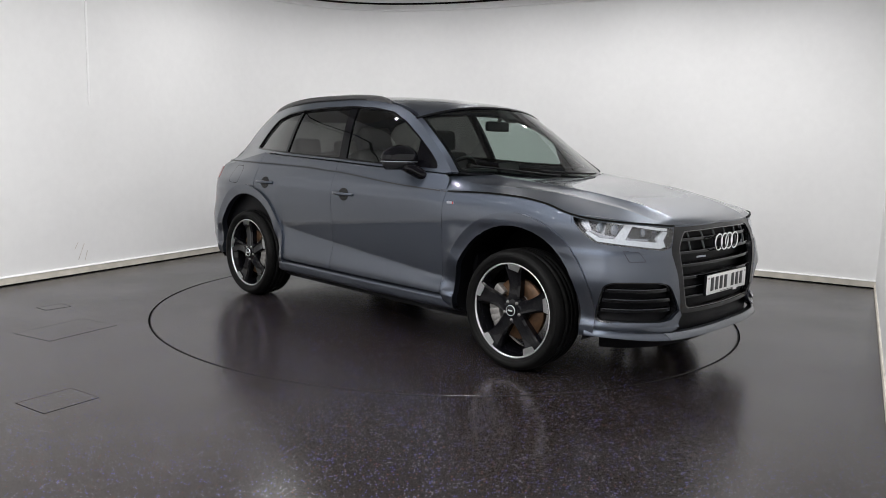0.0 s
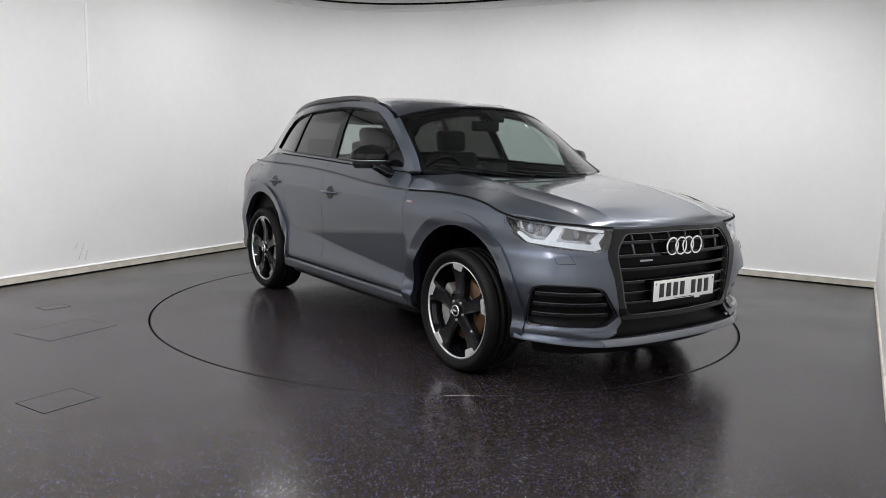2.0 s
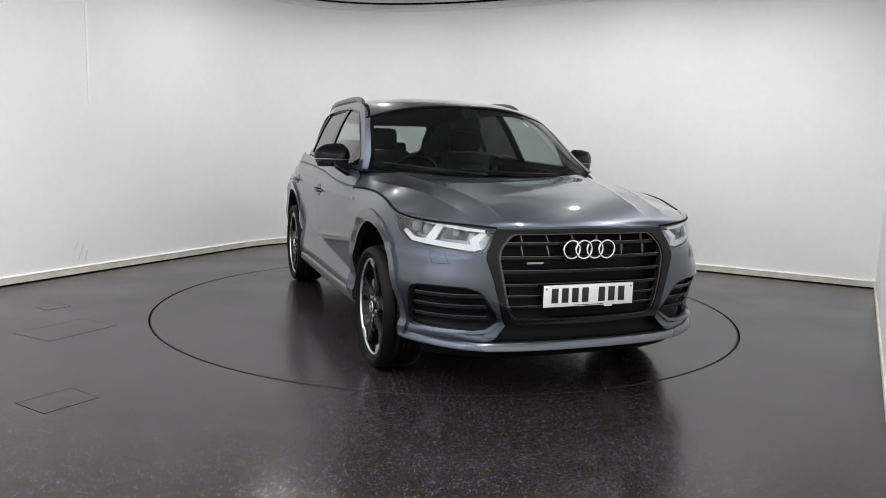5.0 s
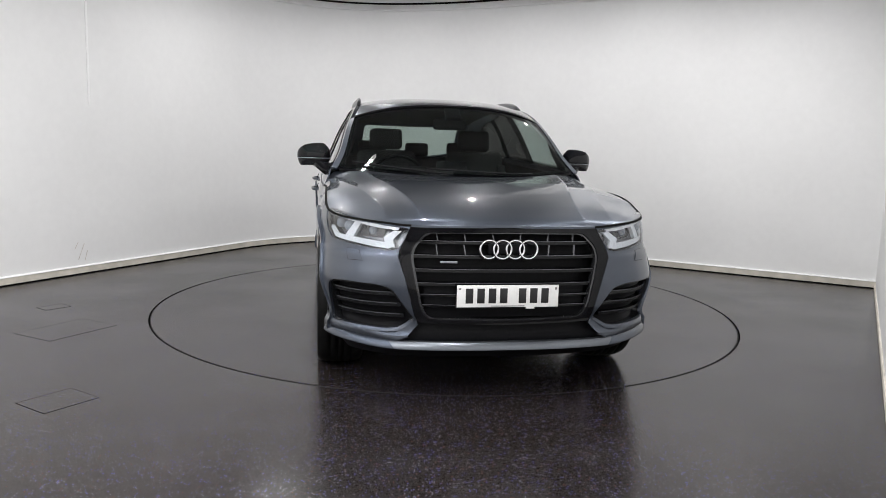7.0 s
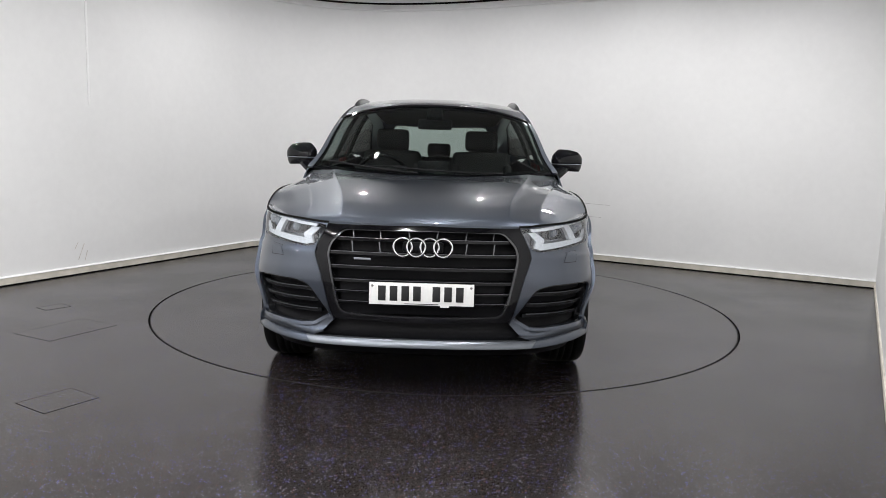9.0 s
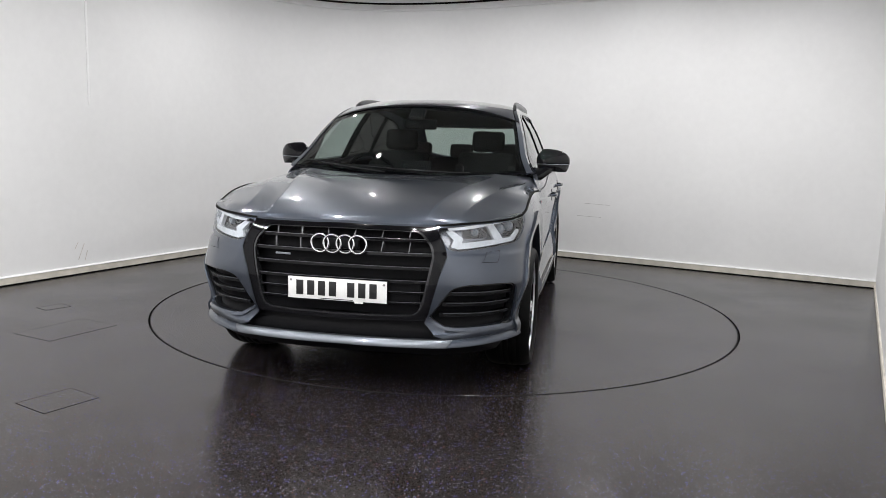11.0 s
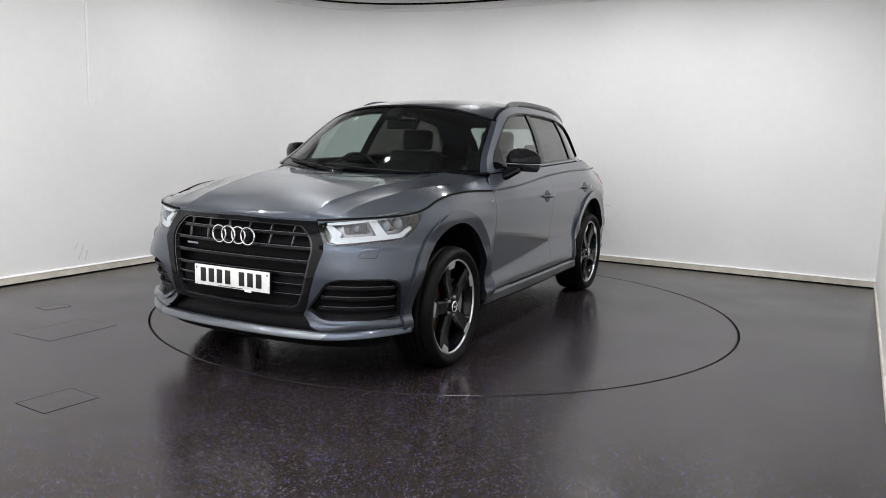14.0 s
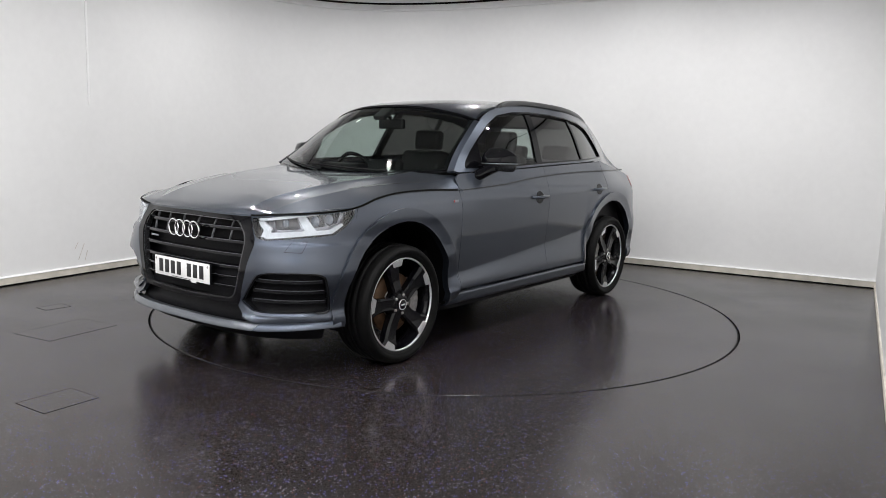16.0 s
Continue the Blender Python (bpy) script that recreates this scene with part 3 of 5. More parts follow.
def both_sides(name, outline, mat, res=0.035, rim=0.018, lift=0.0, surface=skin, holes=(), label="", parent=None, lines=()):
    """The same panel on the left and on the right flank."""
    made = []
    for mirror in (False, True):
        vs, fs = sheet(outline, surface, res, holes, rim, mirror, lift, surface is glass_skin, lines)
        made.append(part(name, mesh_from(name, vs, fs, mat), parent or car, label))
    return made


GAP = 0.0010
DOOR_LINE = curve([(0.845, 1.008), (0.4, 1.030), (-0.25, 1.080), (-0.9, 1.104), (-1.5, 1.108)])
BELT = curve([(0.80, 1.122), (0.1, 1.143), (-0.26, 1.158), (-0.94, 1.182), (-1.60, 1.204)])


def crease_lines(x0, x1):
    """Three close lines along the pressed crease low on the doors."""
    return [side([(x, 0.475 + 0.085 * (0.85 - x) + dz) for x in np.linspace(x0, x1, 24)]) for dz in (-0.007, 0.0, 0.007)]


def build_body():
    f, r = AXLE, -AXLE
    # dark inner shell behind the panel gaps
    def shell(u, v, lift):
        return skin(u, v, -0.02)
    core = rounded(side([(1.86, 0.32)]) + side(arch(f, 0.50, flip=True)) + side([(0.85, 0.30), (-0.85, 0.30)]) + side(arch(r, 0.50, flip=True)) + side([(-1.98, 0.32), (-2.05, 1.0), (0.8, 1.0), (1.6, 0.96), (1.80, 0.86)]), 0.01)
    both_sides("inner_panel", core, MATT_BLACK, res=0.045, rim=0, surface=shell)
    # front wing
    wing = [(0.845 + GAP, 0.36), (0.845 + GAP, 1.004)]
    wing_top = [(arc_x(x), CUT(arc_x(x)) - GAP) for x in np.linspace(0.88, 1.77, 14)]
    seam = side([(1.80, 0.86), (1.795, 0.82), (1.70, 0.79)])
    arcpts = [q for q in arch(f, ARCH_OUT - 0.03, lo=0.36) if q[0] < 1.68]
    both_sides("front_wing", side(wing) + wing_top + seam + side(arcpts[::-1]), PAINT, res=0.02, rim=0.008, label="grey metallic front wing")
    # doors
    def line(x0, x1, n, off):
        return [(x, DOOR_LINE(x) + off) for x in np.linspace(x0, x1, n)]
    top = lambda x0, x1: [(x, BELT(x) - 0.012) for x in np.linspace(x0, x1, 8)]
    front = [(0.845 - GAP, 0.37), (-0.27 + GAP, 0.37), (-0.27 + GAP, 1.145)] + top(-0.26, 0.80) + [(0.845 - GAP, 1.085), (0.845 - GAP, 1.0)]
    both_sides("front_door", rounded(side(front), 0.015, 3), PAINT, res=0.022, rim=0.008, label="grey metallic front door", lines=crease_lines(0.80, -0.24))
    hinge = sorted([q for q in arch(r, ARCH_OUT - 0.03, lo=0.37) if -1.27 < q[0] < -0.8], key=lambda q: -q[0])
    rear = [(-0.27 - GAP, 1.146), (-0.27 - GAP, 0.37)] + hinge + [(-1.2885, 0.90), (-1.2885, 0.98), (-1.25, 1.19)] + top(-1.2, -0.3)
    both_sides("rear_door", rounded(side(rear), 0.015, 3), PAINT, res=0.022, rim=0.008, label="grey metallic rear door", lines=crease_lines(-0.30, -0.86))
    # rear quarter
    over = sorted([q for q in arch(r, ARCH_OUT - 0.03, lo=0.45) if q[0] < -1.285], key=lambda q: -q[0])
    quarter = [(-1.254, 1.19), (-1.2915, 0.98), (-1.2915, 0.90)] + over + [(-1.97, 0.60), (-2.16, 0.66), (-2.20, 0.86), (-2.07, 0.90), (-2.03, 1.06), (-1.6, 1.13)]
    both_sides("rear_quarter", side(quarter), PAINT, res=0.022, rim=0.008, label="grey metallic rear quarter")
    # sills
    sill = [(0.95, 0.262), (0.93, 0.365), (-0.93, 0.365), (-0.95, 0.262)]
    bulge = curve([(0.262, -0.045), (0.276, -0.012), (0.296, 0.003), (0.340, 0.004), (0.365, -0.022)])

    def sill_skin(u, z, lift):
        p = skin(u, 0.43, lift)
        return (p[0], p[1] + bulge(z), z)
    both_sides("sill", side(sill), PAINT, res=0.013, surface=sill_skin, label="grey side skirt")
    low = [(1.0, 0.225), (0.98, 0.28), (-0.96, 0.28), (-1.0, 0.225)]
    both_sides("under_sill", side(low), MATT_BLACK, res=0.05, lift=-0.05)
    # wheel-arch flares
    for x0 in (f, r):
        o, i = arch(x0, ARCH_OUT, lo=0.30), arch(x0, ARCH_IN, lo=0.30, flip=True)
        def flare(u, z, lift, x0=x0):
            x = skin(u, z)[0]
            t = (ARCH_OUT - math.hypot(x - x0, z - 0.385)) / (ARCH_OUT - ARCH_IN)
            t = max(0.0, min(1.0, t))
            return skin(u, z, lift + 0.016 - 0.013 * t)
        both_sides("wheel_arch", side(o + i), PAINT, res=0.022, rim=0.045, surface=flare, label="flared grey wheel-arch lip")
        # liner
        for sgn in (1, -1):
            n = 26
            vs, fs = [], []
            for k in range(n + 1):
                a = math.pi * (-0.08 + 1.16 * k / n)
                for y in (0.875, 0.52):
                    vs.append((x0 + (ARCH_IN + 0.012) * math.cos(a), sgn * y, 0.385 + (ARCH_IN + 0.012) * math.sin(a)))
            fs = [(2 * k, 2 * k + 1, 2 * k + 3, 2 * k + 2) for k in range(n)]
            vs.append((x0, sgn * 0.52, 0.385))
            fs += [(2 * k + 1, 2 * k + 3, len(vs) - 1) for k in range(n)]
            part("arch_liner", mesh_from("arch_liner", vs, fs, MATT_BLACK), car)
    # bonnet
    k = [q for q in np.linspace(0, arc_x(0.852), 60)]
    outline = [skin(s, CUT(s) + GAP)[:2] for s in k]
    back = [(0.805, 0.90), (0.79, 0.835), (0.90, 0.765), (1.02, 0.61), (1.10, 0.40), (1.14, 0.2)]
    half = outline + back
    full = half + [(1.15, 0.0)] + [(x, -y) for x, y in half[::-1]][:-1]
    ridges = []
    for y0, fall, x0, x1 in ((0.63, 0.20, 1.04, 2.12), (0.815, 0.225, 0.90, 1.98)):
        for off in (-0.008, 0.0, 0.008):
            run = [(x, y0 + off - fall * ease(0.95, 2.15, x)) for x in np.linspace(x0, x1, 70)]
            ridges += [run, [(x, -y) for x, y in run]]
    vs, fs = sheet(full, bonnet_skin, 0.013, rim=0.012, lines=ridges)
    part("bonnet", mesh_from("bonnet", vs, fs, PAINT), car, "grey metallic clamshell bonnet with two pressed ridges")
    # dark shut line under the bonnet's edge
    run = np.linspace(arc_y(0.50), arc_x(0.86), 70)
    line = [(s, CUT(s) + 0.0045) for s in run] + [(s, CUT(s) - 0.0050) for s in run[::-1]]
    both_sides("bonnet_gap", line, GROOVE, res=0.03, rim=0.008, lift=0.0045)
    # roof
    vs, fs = sheet([(0.36, -0.955), (0.36, 0.955), (-1.55, 0.955), (-1.55, -0.955)], roof_skin, 0.05, rim=0.02)
    part("roof", mesh_from("roof", vs, fs, PAINT), car, "grey metallic roof")
    # sides of the greenhouse with the window opening
    fine = [(x, roof_edge_z(x)) for x in np.linspace(0.845, -1.55, 40)]
    belt = [(x, BELT(x) - 0.004) for x in np.linspace(-1.2, 0.80, 16)]
    tail = TAIL_EDGE[1:] + [(-1.9, 1.075), (-1.6, 1.135), (-1.3, 1.18)]
    both_sides("roof_side", fine + tail + belt, PAINT, surface=glass_skin, holes=[WINDOW], label="grey roof pillar frame")


# side window opening, as (x, z)
WINDOW = rounded([(0.715, 1.142), (0.690, 1.178), (0.60, 1.245), (0.45, 1.350), (0.30, 1.440), (0.13, 1.510), (-0.1, 1.543), (-0.36, 1.556), (-0.65, 1.553), (-0.93, 1.535), (-1.15, 1.510), (-1.32, 1.465), (-1.45, 1.36), (-1.575, 1.232), (-1.575, 1.215), (-0.94, 1.192), (-0.26, 1.168), (0.1, 1.153)], 0.02, 2)


def clip_window(x0, x1, slope=0.0, inset=0.012):
    """The part of the window opening between two slanted lines (x at z = 1.35, and lean)."""
    W = [Vector(q) for q in WINDOW]

    def cut(poly, side_of):
        res = []
        for i, a in enumerate(poly):
            b = poly[(i + 1) % len(poly)]
            fa, fb = side_of(a), side_of(b)
            if fa >= 0:
                res.append(a)
            if fa * fb < 0:
                res.append(a.lerp(b, fa / (fa - fb)))
        return res
    if x0 is not None:
        W = cut(W, lambda p: (x0[0] + x0[1] * (p.y - 1.35)) - p.x)
    if x1 is not None:
        W = cut(W, lambda p: p.x - (x1[0] + x1[1] * (p.y - 1.35)))
    return [tuple(p) for p in W]


def build_glass():
    B0, B1, C0 = (-0.255, -0.25), (-0.335, -0.25), (-0.955, 0.02)
    # front of the opening belongs to the mirror's triangle
    M = (0.47, -0.15)
    both_sides("front_window", clip_window(M, B0), SIDE_GLASS, surface=glass_skin, rim=0.004, lift=-0.012, res=0.06, label="clear side glass")
    both_sides("rear_window", clip_window(B1, C0), PRIVACY, surface=glass_skin, rim=0.004, lift=-0.012, res=0.06, label="dark privacy side glass")
    both_sides("quarter_window", clip_window((-0.985, 0.02), None), PRIVACY, surface=glass_skin, rim=0.004, lift=-0.012, res=0.06, label="dark privacy quarter glass")
    both_sides("pillar_trim", clip_window(B0, B1), GLOSS_BLACK, surface=glass_skin, rim=0.02, lift=-0.005, res=0.06, label="gloss black door pillar")
    both_sides("window_divider", clip_window(C0, (-0.985, 0.02)), GLOSS_BLACK, surface=glass_skin, rim=0.02, lift=-0.004, res=0.06)
    both_sides("mirror_sail", clip_window(None, M), GLOSS_BLACK, surface=glass_skin, rim=0.02, lift=-0.003, res=0.05, label="gloss black corner trim")
    # black frame round the opening
    inner = []
    n = len(WINDOW)
    for i in range(n):
        a, b = Vector(WINDOW[i - 1]), Vector(WINDOW[(i + 1) % n])
        d = (b - a).normalized()
        nrm = Vector((-d.y, d.x))
        p = Vector(WINDOW[i])
        q = p + nrm * 0.010
        inner.append(tuple(q))
    if not inside(WINDOW, np.array([inner[8]]))[0]:
        inner = [tuple(2 * Vector(p) - Vector(q)) for p, q in zip(WINDOW, inner)]
    both_sides("window_frame", WINDOW, GLOSS_BLACK, surface=glass_skin, holes=[inner], rim=0.016, lift=0.003, res=0.05, label="gloss black window surround")
    # windscreen with black border, pillars beside it
    vs, fs = sheet([(-0.95, 0.03), (0.95, 0.03), (0.95, 0.965), (-0.95, 0.965)], screen_skin, 0.06, rim=0.004, lift=-0.004)
    part("windscreen", mesh_from("windscreen", vs, fs, SCREEN), car, "tinted laminated windscreen")
    o = [(-0.957, 0.0), (0.957, 0.0), (0.957, 1.0), (-0.957, 1.0)]
    h = rounded([(-0.925, 0.06), (0.925, 0.06), (0.925, 0.935), (-0.925, 0.935)], 0.06)
    vs, fs = sheet(o, screen_skin, 0.05, holes=[h], rim=0, lift=-0.007)
    part("screen_border", mesh_from("screen_border", vs, fs, GLOSS_BLACK), car, "black ceramic screen border")
    both_sides("front_pillar", [(0.957, 0.0), (1.0, 0.0), (1.0, 1.0), (0.957, 1.0)], PAINT, surface=screen_skin, res=0.05, rim=0.015, label="grey windscreen pillar")
    vs, fs = sheet([(-1, 0.965), (1, 0.965), (1, 1.0), (-1, 1.0)], screen_skin, 0.05, rim=0.01, lift=0.001)
    part("roof_header", mesh_from("roof_header", vs, fs, GLOSS_BLACK), car)
    # tailgate
    vs, fs = sheet(rounded([(-0.82, 0.12), (0.82, 0.12), (0.88, 0.80), (-0.88, 0.80)], 0.1), tail_skin, 0.07, rim=0.004)
    part("rear_screen", mesh_from("rear_screen", vs, fs, SIDE_GLASS), car, "heated rear window")
    vs, fs = sheet([(-1, 0), (1, 0), (1, 1), (-1, 1)], tail_skin, 0.06, holes=[rounded([(-0.82, 0.12), (0.82, 0.12), (0.88, 0.80), (-0.88, 0.80)], 0.1)], rim=0.01)
    part("tailgate_frame", mesh_from("tailgate_frame", vs, fs, PAINT), car)


def mirrored_poly(half):
    """An outline closed over the centre line from its left half, given from top centre to bottom centre."""
    return half + [(-u, v) for u, v in half[::-1] if u > 1e-6]


def rounded_half(half, r=0.03):
    full = mirrored_poly(half)
    R = rounded(full, r)
    keep = [q for q in R if q[0] >= -1e-6]
    return keep


# ---- nose details ----
def strip(name, u0, u1, z0, z1, mat, lift=0.0, rim=0.02, res=0.03, label="", parent=None, surface=skin):
    vs, fs = sheet([(u1, z0), (u1, z1), (u0, z1), (u0, z0)], surface, res, (), rim, False, lift)
    return part(name, mesh_from(name, vs, fs, mat), parent or car, label)


FRAME = [(0.0, 0.886), (0.44, 0.884), (0.508, 0.886), (0.512, 0.868), (0.556, 0.775), (0.560, 0.740), (0.520, 0.640), (0.487, 0.520), (0.470, 0.450), (0.45, 0.415), (0.0, 0.405)]
GRILLE = [(0.0, 0.868), (0.425, 0.864), (0.487, 0.795), (0.498, 0.745), (0.448, 0.510), (0.425, 0.452), (0.395, 0.434), (0.0, 0.426)]
grille_half = curve([(0.43, 0.40), (0.51, 0.445), (0.60, 0.468), (0.745, 0.492), (0.80, 0.480), (0.865, 0.43)])
LAMP = [(0.510, 0.879), (0.66, 0.893), (0.846, 0.918), (1.00, 0.935), (1.150, 0.939), (1.135, 0.90), (1.073, 0.840), (1.00, 0.800), (0.846, 0.788), (0.62, 0.767), (0.565, 0.778), (0.530, 0.835)]
INTAKE = [(0.585, 0.585), (0.66, 0.606), (0.80, 0.610), (0.905, 0.604), (0.945, 0.585), (0.972, 0.48), (0.985, 0.395), (0.96, 0.382), (0.60, 0.368), (0.545, 0.380), (0.470, 0.432), (0.50, 0.470)]



def widen(poly):
    """Outline on the nose whose outer end reaches further round the corner."""
    return [(u + 0.024 * ease(0.55, 1.05, u), v) for u, v in poly]


LAMP, INTAKE = widen(LAMP), widen(INTAKE)


def build_front():
    f = AXLE
    half = [(0.508, 0.887), (0.66, 0.898), (0.858, 0.923), (1.02, 0.938), (arc_x(1.775), 0.9435), (arc_x(1.80), 0.86 - GAP), (arc_x(1.79), 0.835 - GAP), (arc_x(1.715), 0.80 - GAP)]
    half += side(sorted([q for q in arch(f, ARCH_OUT - 0.03, lo=0.33) if q[0] > 1.73], key=lambda q: -q[1]))
    half += [(arc_x(1.885), 0.335), (1.05, 0.345), (0.60, 0.347), (0.50, 0.352), (0.452, 0.405), (0.472, 0.450), (0.490, 0.520), (0.523, 0.640), (0.563, 0.740), (0.559, 0.776), (0.515, 0.868)]
    holes = [rounded(LAMP, 0.02), rounded(INTAKE, 0.03)]
    for mirror in (False, True):
        vs, fs = sheet(half, skin, 0.018, holes, 0.03, mirror)
        part("bumper", mesh_from("bumper", vs, fs, PAINT), car, "grey metallic front bumper side with lamp and intake openings")
    # backing that closes the nose
    strip("nose_backing", -1.06, 1.06, 0.30, 0.885, MATT_BLACK, lift=-0.085, rim=0, res=0.08)
    # grille surround
    vs, fs = sheet(mirrored_poly(FRAME), skin, 0.025, [mirrored_poly(rounded_half(GRILLE))], 0.05, lift=-0.001)
    grille = part("grille", mesh_from("grille", vs, fs, GLOSS_BLACK), car, "gloss black hexagonal radiator grille surround")
    inner = mirrored_poly(rounded_half(GRILLE))
    small = [(u * 0.975, 0.648 + (v - 0.648) * 0.965) for u, v in inner]
    vs, fs = sheet(inner, skin, 0.03, [small], 0.03, lift=-0.006)
    part("grille_rim", mesh_from("grille_rim", vs, fs, RIM_GLOSS), grille, "polished black inner rim")
    for z, thick in ((0.814, 0.008), (0.745, 0.008), (0.676, 0.008), (0.608, 0.008), (0.553, 0.006), (0.500, 0.006)):
        w = grille_half(z) - 0.004
        vs, fs = sheet([(w, z - thick), (w, z + thick), (-w, z + thick), (-w, z - thick)], skin, 0.02, (), 0.045, lift=-0.020)
        ob = part("slat", mesh_from("slat", vs, fs, GLOSS_BLACK), grille)
        # thin paler strip on each blade's upper edge: its highlight put in as colour
        vs, fs = sheet([(w * 0.99, z + thick - 0.0022), (w * 0.99, z + thick), (-w * 0.99, z + thick), (-w * 0.99, z + thick - 0.0022)], skin, 0.02, (), 0.004, lift=-0.0165)
        part("slat_glint", mesh_from("slat_glint", vs, fs, EDGE_GREY), grille)
    for y in (-0.37, -0.225, -0.075, 0.075, 0.225, 0.37):
        for z0, z1 in ((0.824, 0.862), (0.755, 0.804)):
            if abs(y) > grille_half((z0 + z1) / 2) - 0.03:
                continue
            lean = 0.02 * (1 if y > 0 else -1)
            vs, fs = sheet([(y + 0.003 - lean * 0.4, z0), (y + 0.003, z1), (y - 0.003, z1), (y - 0.003 - lean * 0.4, z0)], skin, 0.03, (), 0.010, lift=-0.018)
            part("upright", mesh_from("upright", vs, fs, EDGE_GREY), grille)
    # lower face of the grille behind the number plate
    vs, fs = sheet([(0.42, 0.44), (0.43, 0.60), (-0.43, 0.60), (-0.42, 0.44)], skin, 0.03, (), 0.02, lift=-0.04)
    part("plate_panel", mesh_from("plate_panel", vs, fs, MATT_BLACK), grille)
    # badge of four plain rings
    vs, fs = [], []
    x = skin(0, 0.785)[0] + 0.012
    for k in range(4):
        c = (k - 1.5) * 0.0665
        r = 0.0455
        pts = [(x + 0.004 * (k % 2), c + r * math.cos(2 * math.pi * i / 40), 0.786 + r * math.sin(2 * math.pi * i / 40)) for i in range(40)]
        v, g = ring_tube(pts, 0.0062, (0, c, 0.786))
        fs += [tuple(i + len(vs) for i in q) for q in g]
        vs += v
    part("badge", mesh_from("badge", vs, fs, CHROME), grille, "chrome badge of four plain rings")
    part("badge_mount", box("badge_mount", (0.03, 0.20, 0.05), (x - 0.022, 0, 0.786), MATT_BLACK, 0.008), grille)
    part("name_bar", box("name_bar", (0.004, 0.085, 0.010), (skin(0.28, 0.723)[0] + 0.002, -0.30, 0.722), SATIN, 0.001, Matrix.Rotation(-0.12, 4, "Z")), grille, "small satin name bar")
    # number plate
    px = 2.268
    plate = part("number_plate", box("number_plate", (0.004, 0.520, 0.111), (px + 0.004, 0, 0.556), PLATE_WHITE, 0.0018), car, "white number plate with plain black bars")
    part("plate_holder", box("plate_holder", (0.016, 0.524, 0.118), (px - 0.006, 0, 0.553), MATT_BLACK, 0.004), plate)
    for k, y in enumerate((-0.197, -0.139, -0.081, -0.023, 0.073, 0.131, 0.189)):
        part("bar", box("bar", (0.0016, 0.038, 0.075), (px + 0.0066, y, 0.558), INK, 0.0005), plate)
    part("bar", box("bar", (0.0016, 0.17, 0.0032), (px + 0.0066, 0.0, 0.5065), INK), plate)
    part("sticker", box("sticker", (0.003, 0.045, 0.010), (px + 0.005, 0.115, 0.4965), PLATE_WHITE, 0.0005), plate, "small white dealer sticker with no writing")
    for y in (-0.245, 0.245):
        vs, fs = lathe([(0.0, 0.002), (0.005, 0.002), (0.0065, 0.0), (0.0065, -0.002)], 12)
        me = mesh_from("screw_cap", [(v[1], v[0], v[2]) for v in vs], fs, STEEL)
        part("screw_cap", me, plate).matrix_local = pose(px + 0.0068, y, 0.594)
    # air gap below the grille, lip and blades
    strip("lower_intake", -0.58, 0.58, 0.295, 0.415, MATT_BLACK, lift=-0.055, rim=0.03)

    # splitter blade: middle coloured lighter for reflected light, body paint where it turns round the corners
    def lip(u, z, lift):
        t = (z - 0.286) / 0.036
        p = skin(u, 0.352, lift + 0.014 - 0.020 * t * t)
        return (p[0], p[1], z + 0.020 * ease(0.55, 1.0, abs(u)) + 0.014 * ease(0.98, 1.18, abs(u)))
    e = arc_x(1.90)
    vs, fs = sheet([(0.56, 0.286), (0.60, 0.322), (-0.60, 0.322), (-0.56, 0.286)], lip, 0.012, (), 0.03)
    part("front_lip", mesh_from("front_lip", vs, fs, LIP), car, "grey front splitter blade, coloured lighter for the light it reflects")
    both_sides("lip_corner", [(e, 0.286), (e, 0.322), (0.603, 0.322), (0.563, 0.286)], PAINT, res=0.012, rim=0.03, surface=lip, label="grey painted corner of the front splitter")
    strip("under_lip", -0.98, 0.98, 0.225, 0.290, MATT_BLACK, lift=-0.03, rim=0.02)
    # painted ledge that joins the blade's corner to the bumper
    def ledge(u, z, lift):
        return skin(u, z, lift - 0.010)
    both_sides("bumper_foot", [(e, 0.300), (e, 0.352), (0.58, 0.352), (0.50, 0.345), (0.58, 0.315)], PAINT, res=0.02, rim=0.01, surface=ledge, label="grey painted lower bumper edge")
    for mirror in (False, True):
        sg = -1 if mirror else 1
        # intake: backing, three blades, lower trim
        vs, fs = sheet([(u, v) for u, v in INTAKE], skin, 0.05, (), 0, mirror, -0.055)
        intake = part("side_intake", mesh_from("side_intake", vs, fs, MATT_BLACK), car, "black bumper side intake with three blades")
        big = rounded(INTAKE, 0.03)
        c = np.mean(np.array(INTAKE), axis=0)
        small = [(c[0] + (u - c[0]) * 0.955, c[1] + (v - c[1]) * 0.93) for u, v in big]
        vs, fs = sheet(big, skin, 0.03, [small], 0.05, mirror, -0.012)
        part("intake_rim", mesh_from("intake_rim", vs, fs, DARK_GREY), intake)
        for z, a, b, h in ((0.556, 0.572, 0.955, 0.010), (0.500, 0.545, 0.970, 0.010), (0.444, 0.53, 0.980, 0.010)):
            vs, fs = sheet([(b, z - h), (b, z + h), (a, z + h), (a, z - h)], skin, 0.025, (), 0.035, mirror, -0.026)
            part("blade", mesh_from("blade", vs, fs, DARK_GREY), intake)
            # upper-edge highlight of the intake blade, laid on as a paler strip
            vs, fs = sheet([(b - 0.01, z + h - 0.004), (b - 0.01, z + h), (a + 0.02, z + h), (a + 0.02, z + h - 0.004)], skin, 0.025, (), 0.006, mirror, -0.0225)
            part("blade_glint", mesh_from("blade_glint", vs, fs, EDGE_GREY), intake)

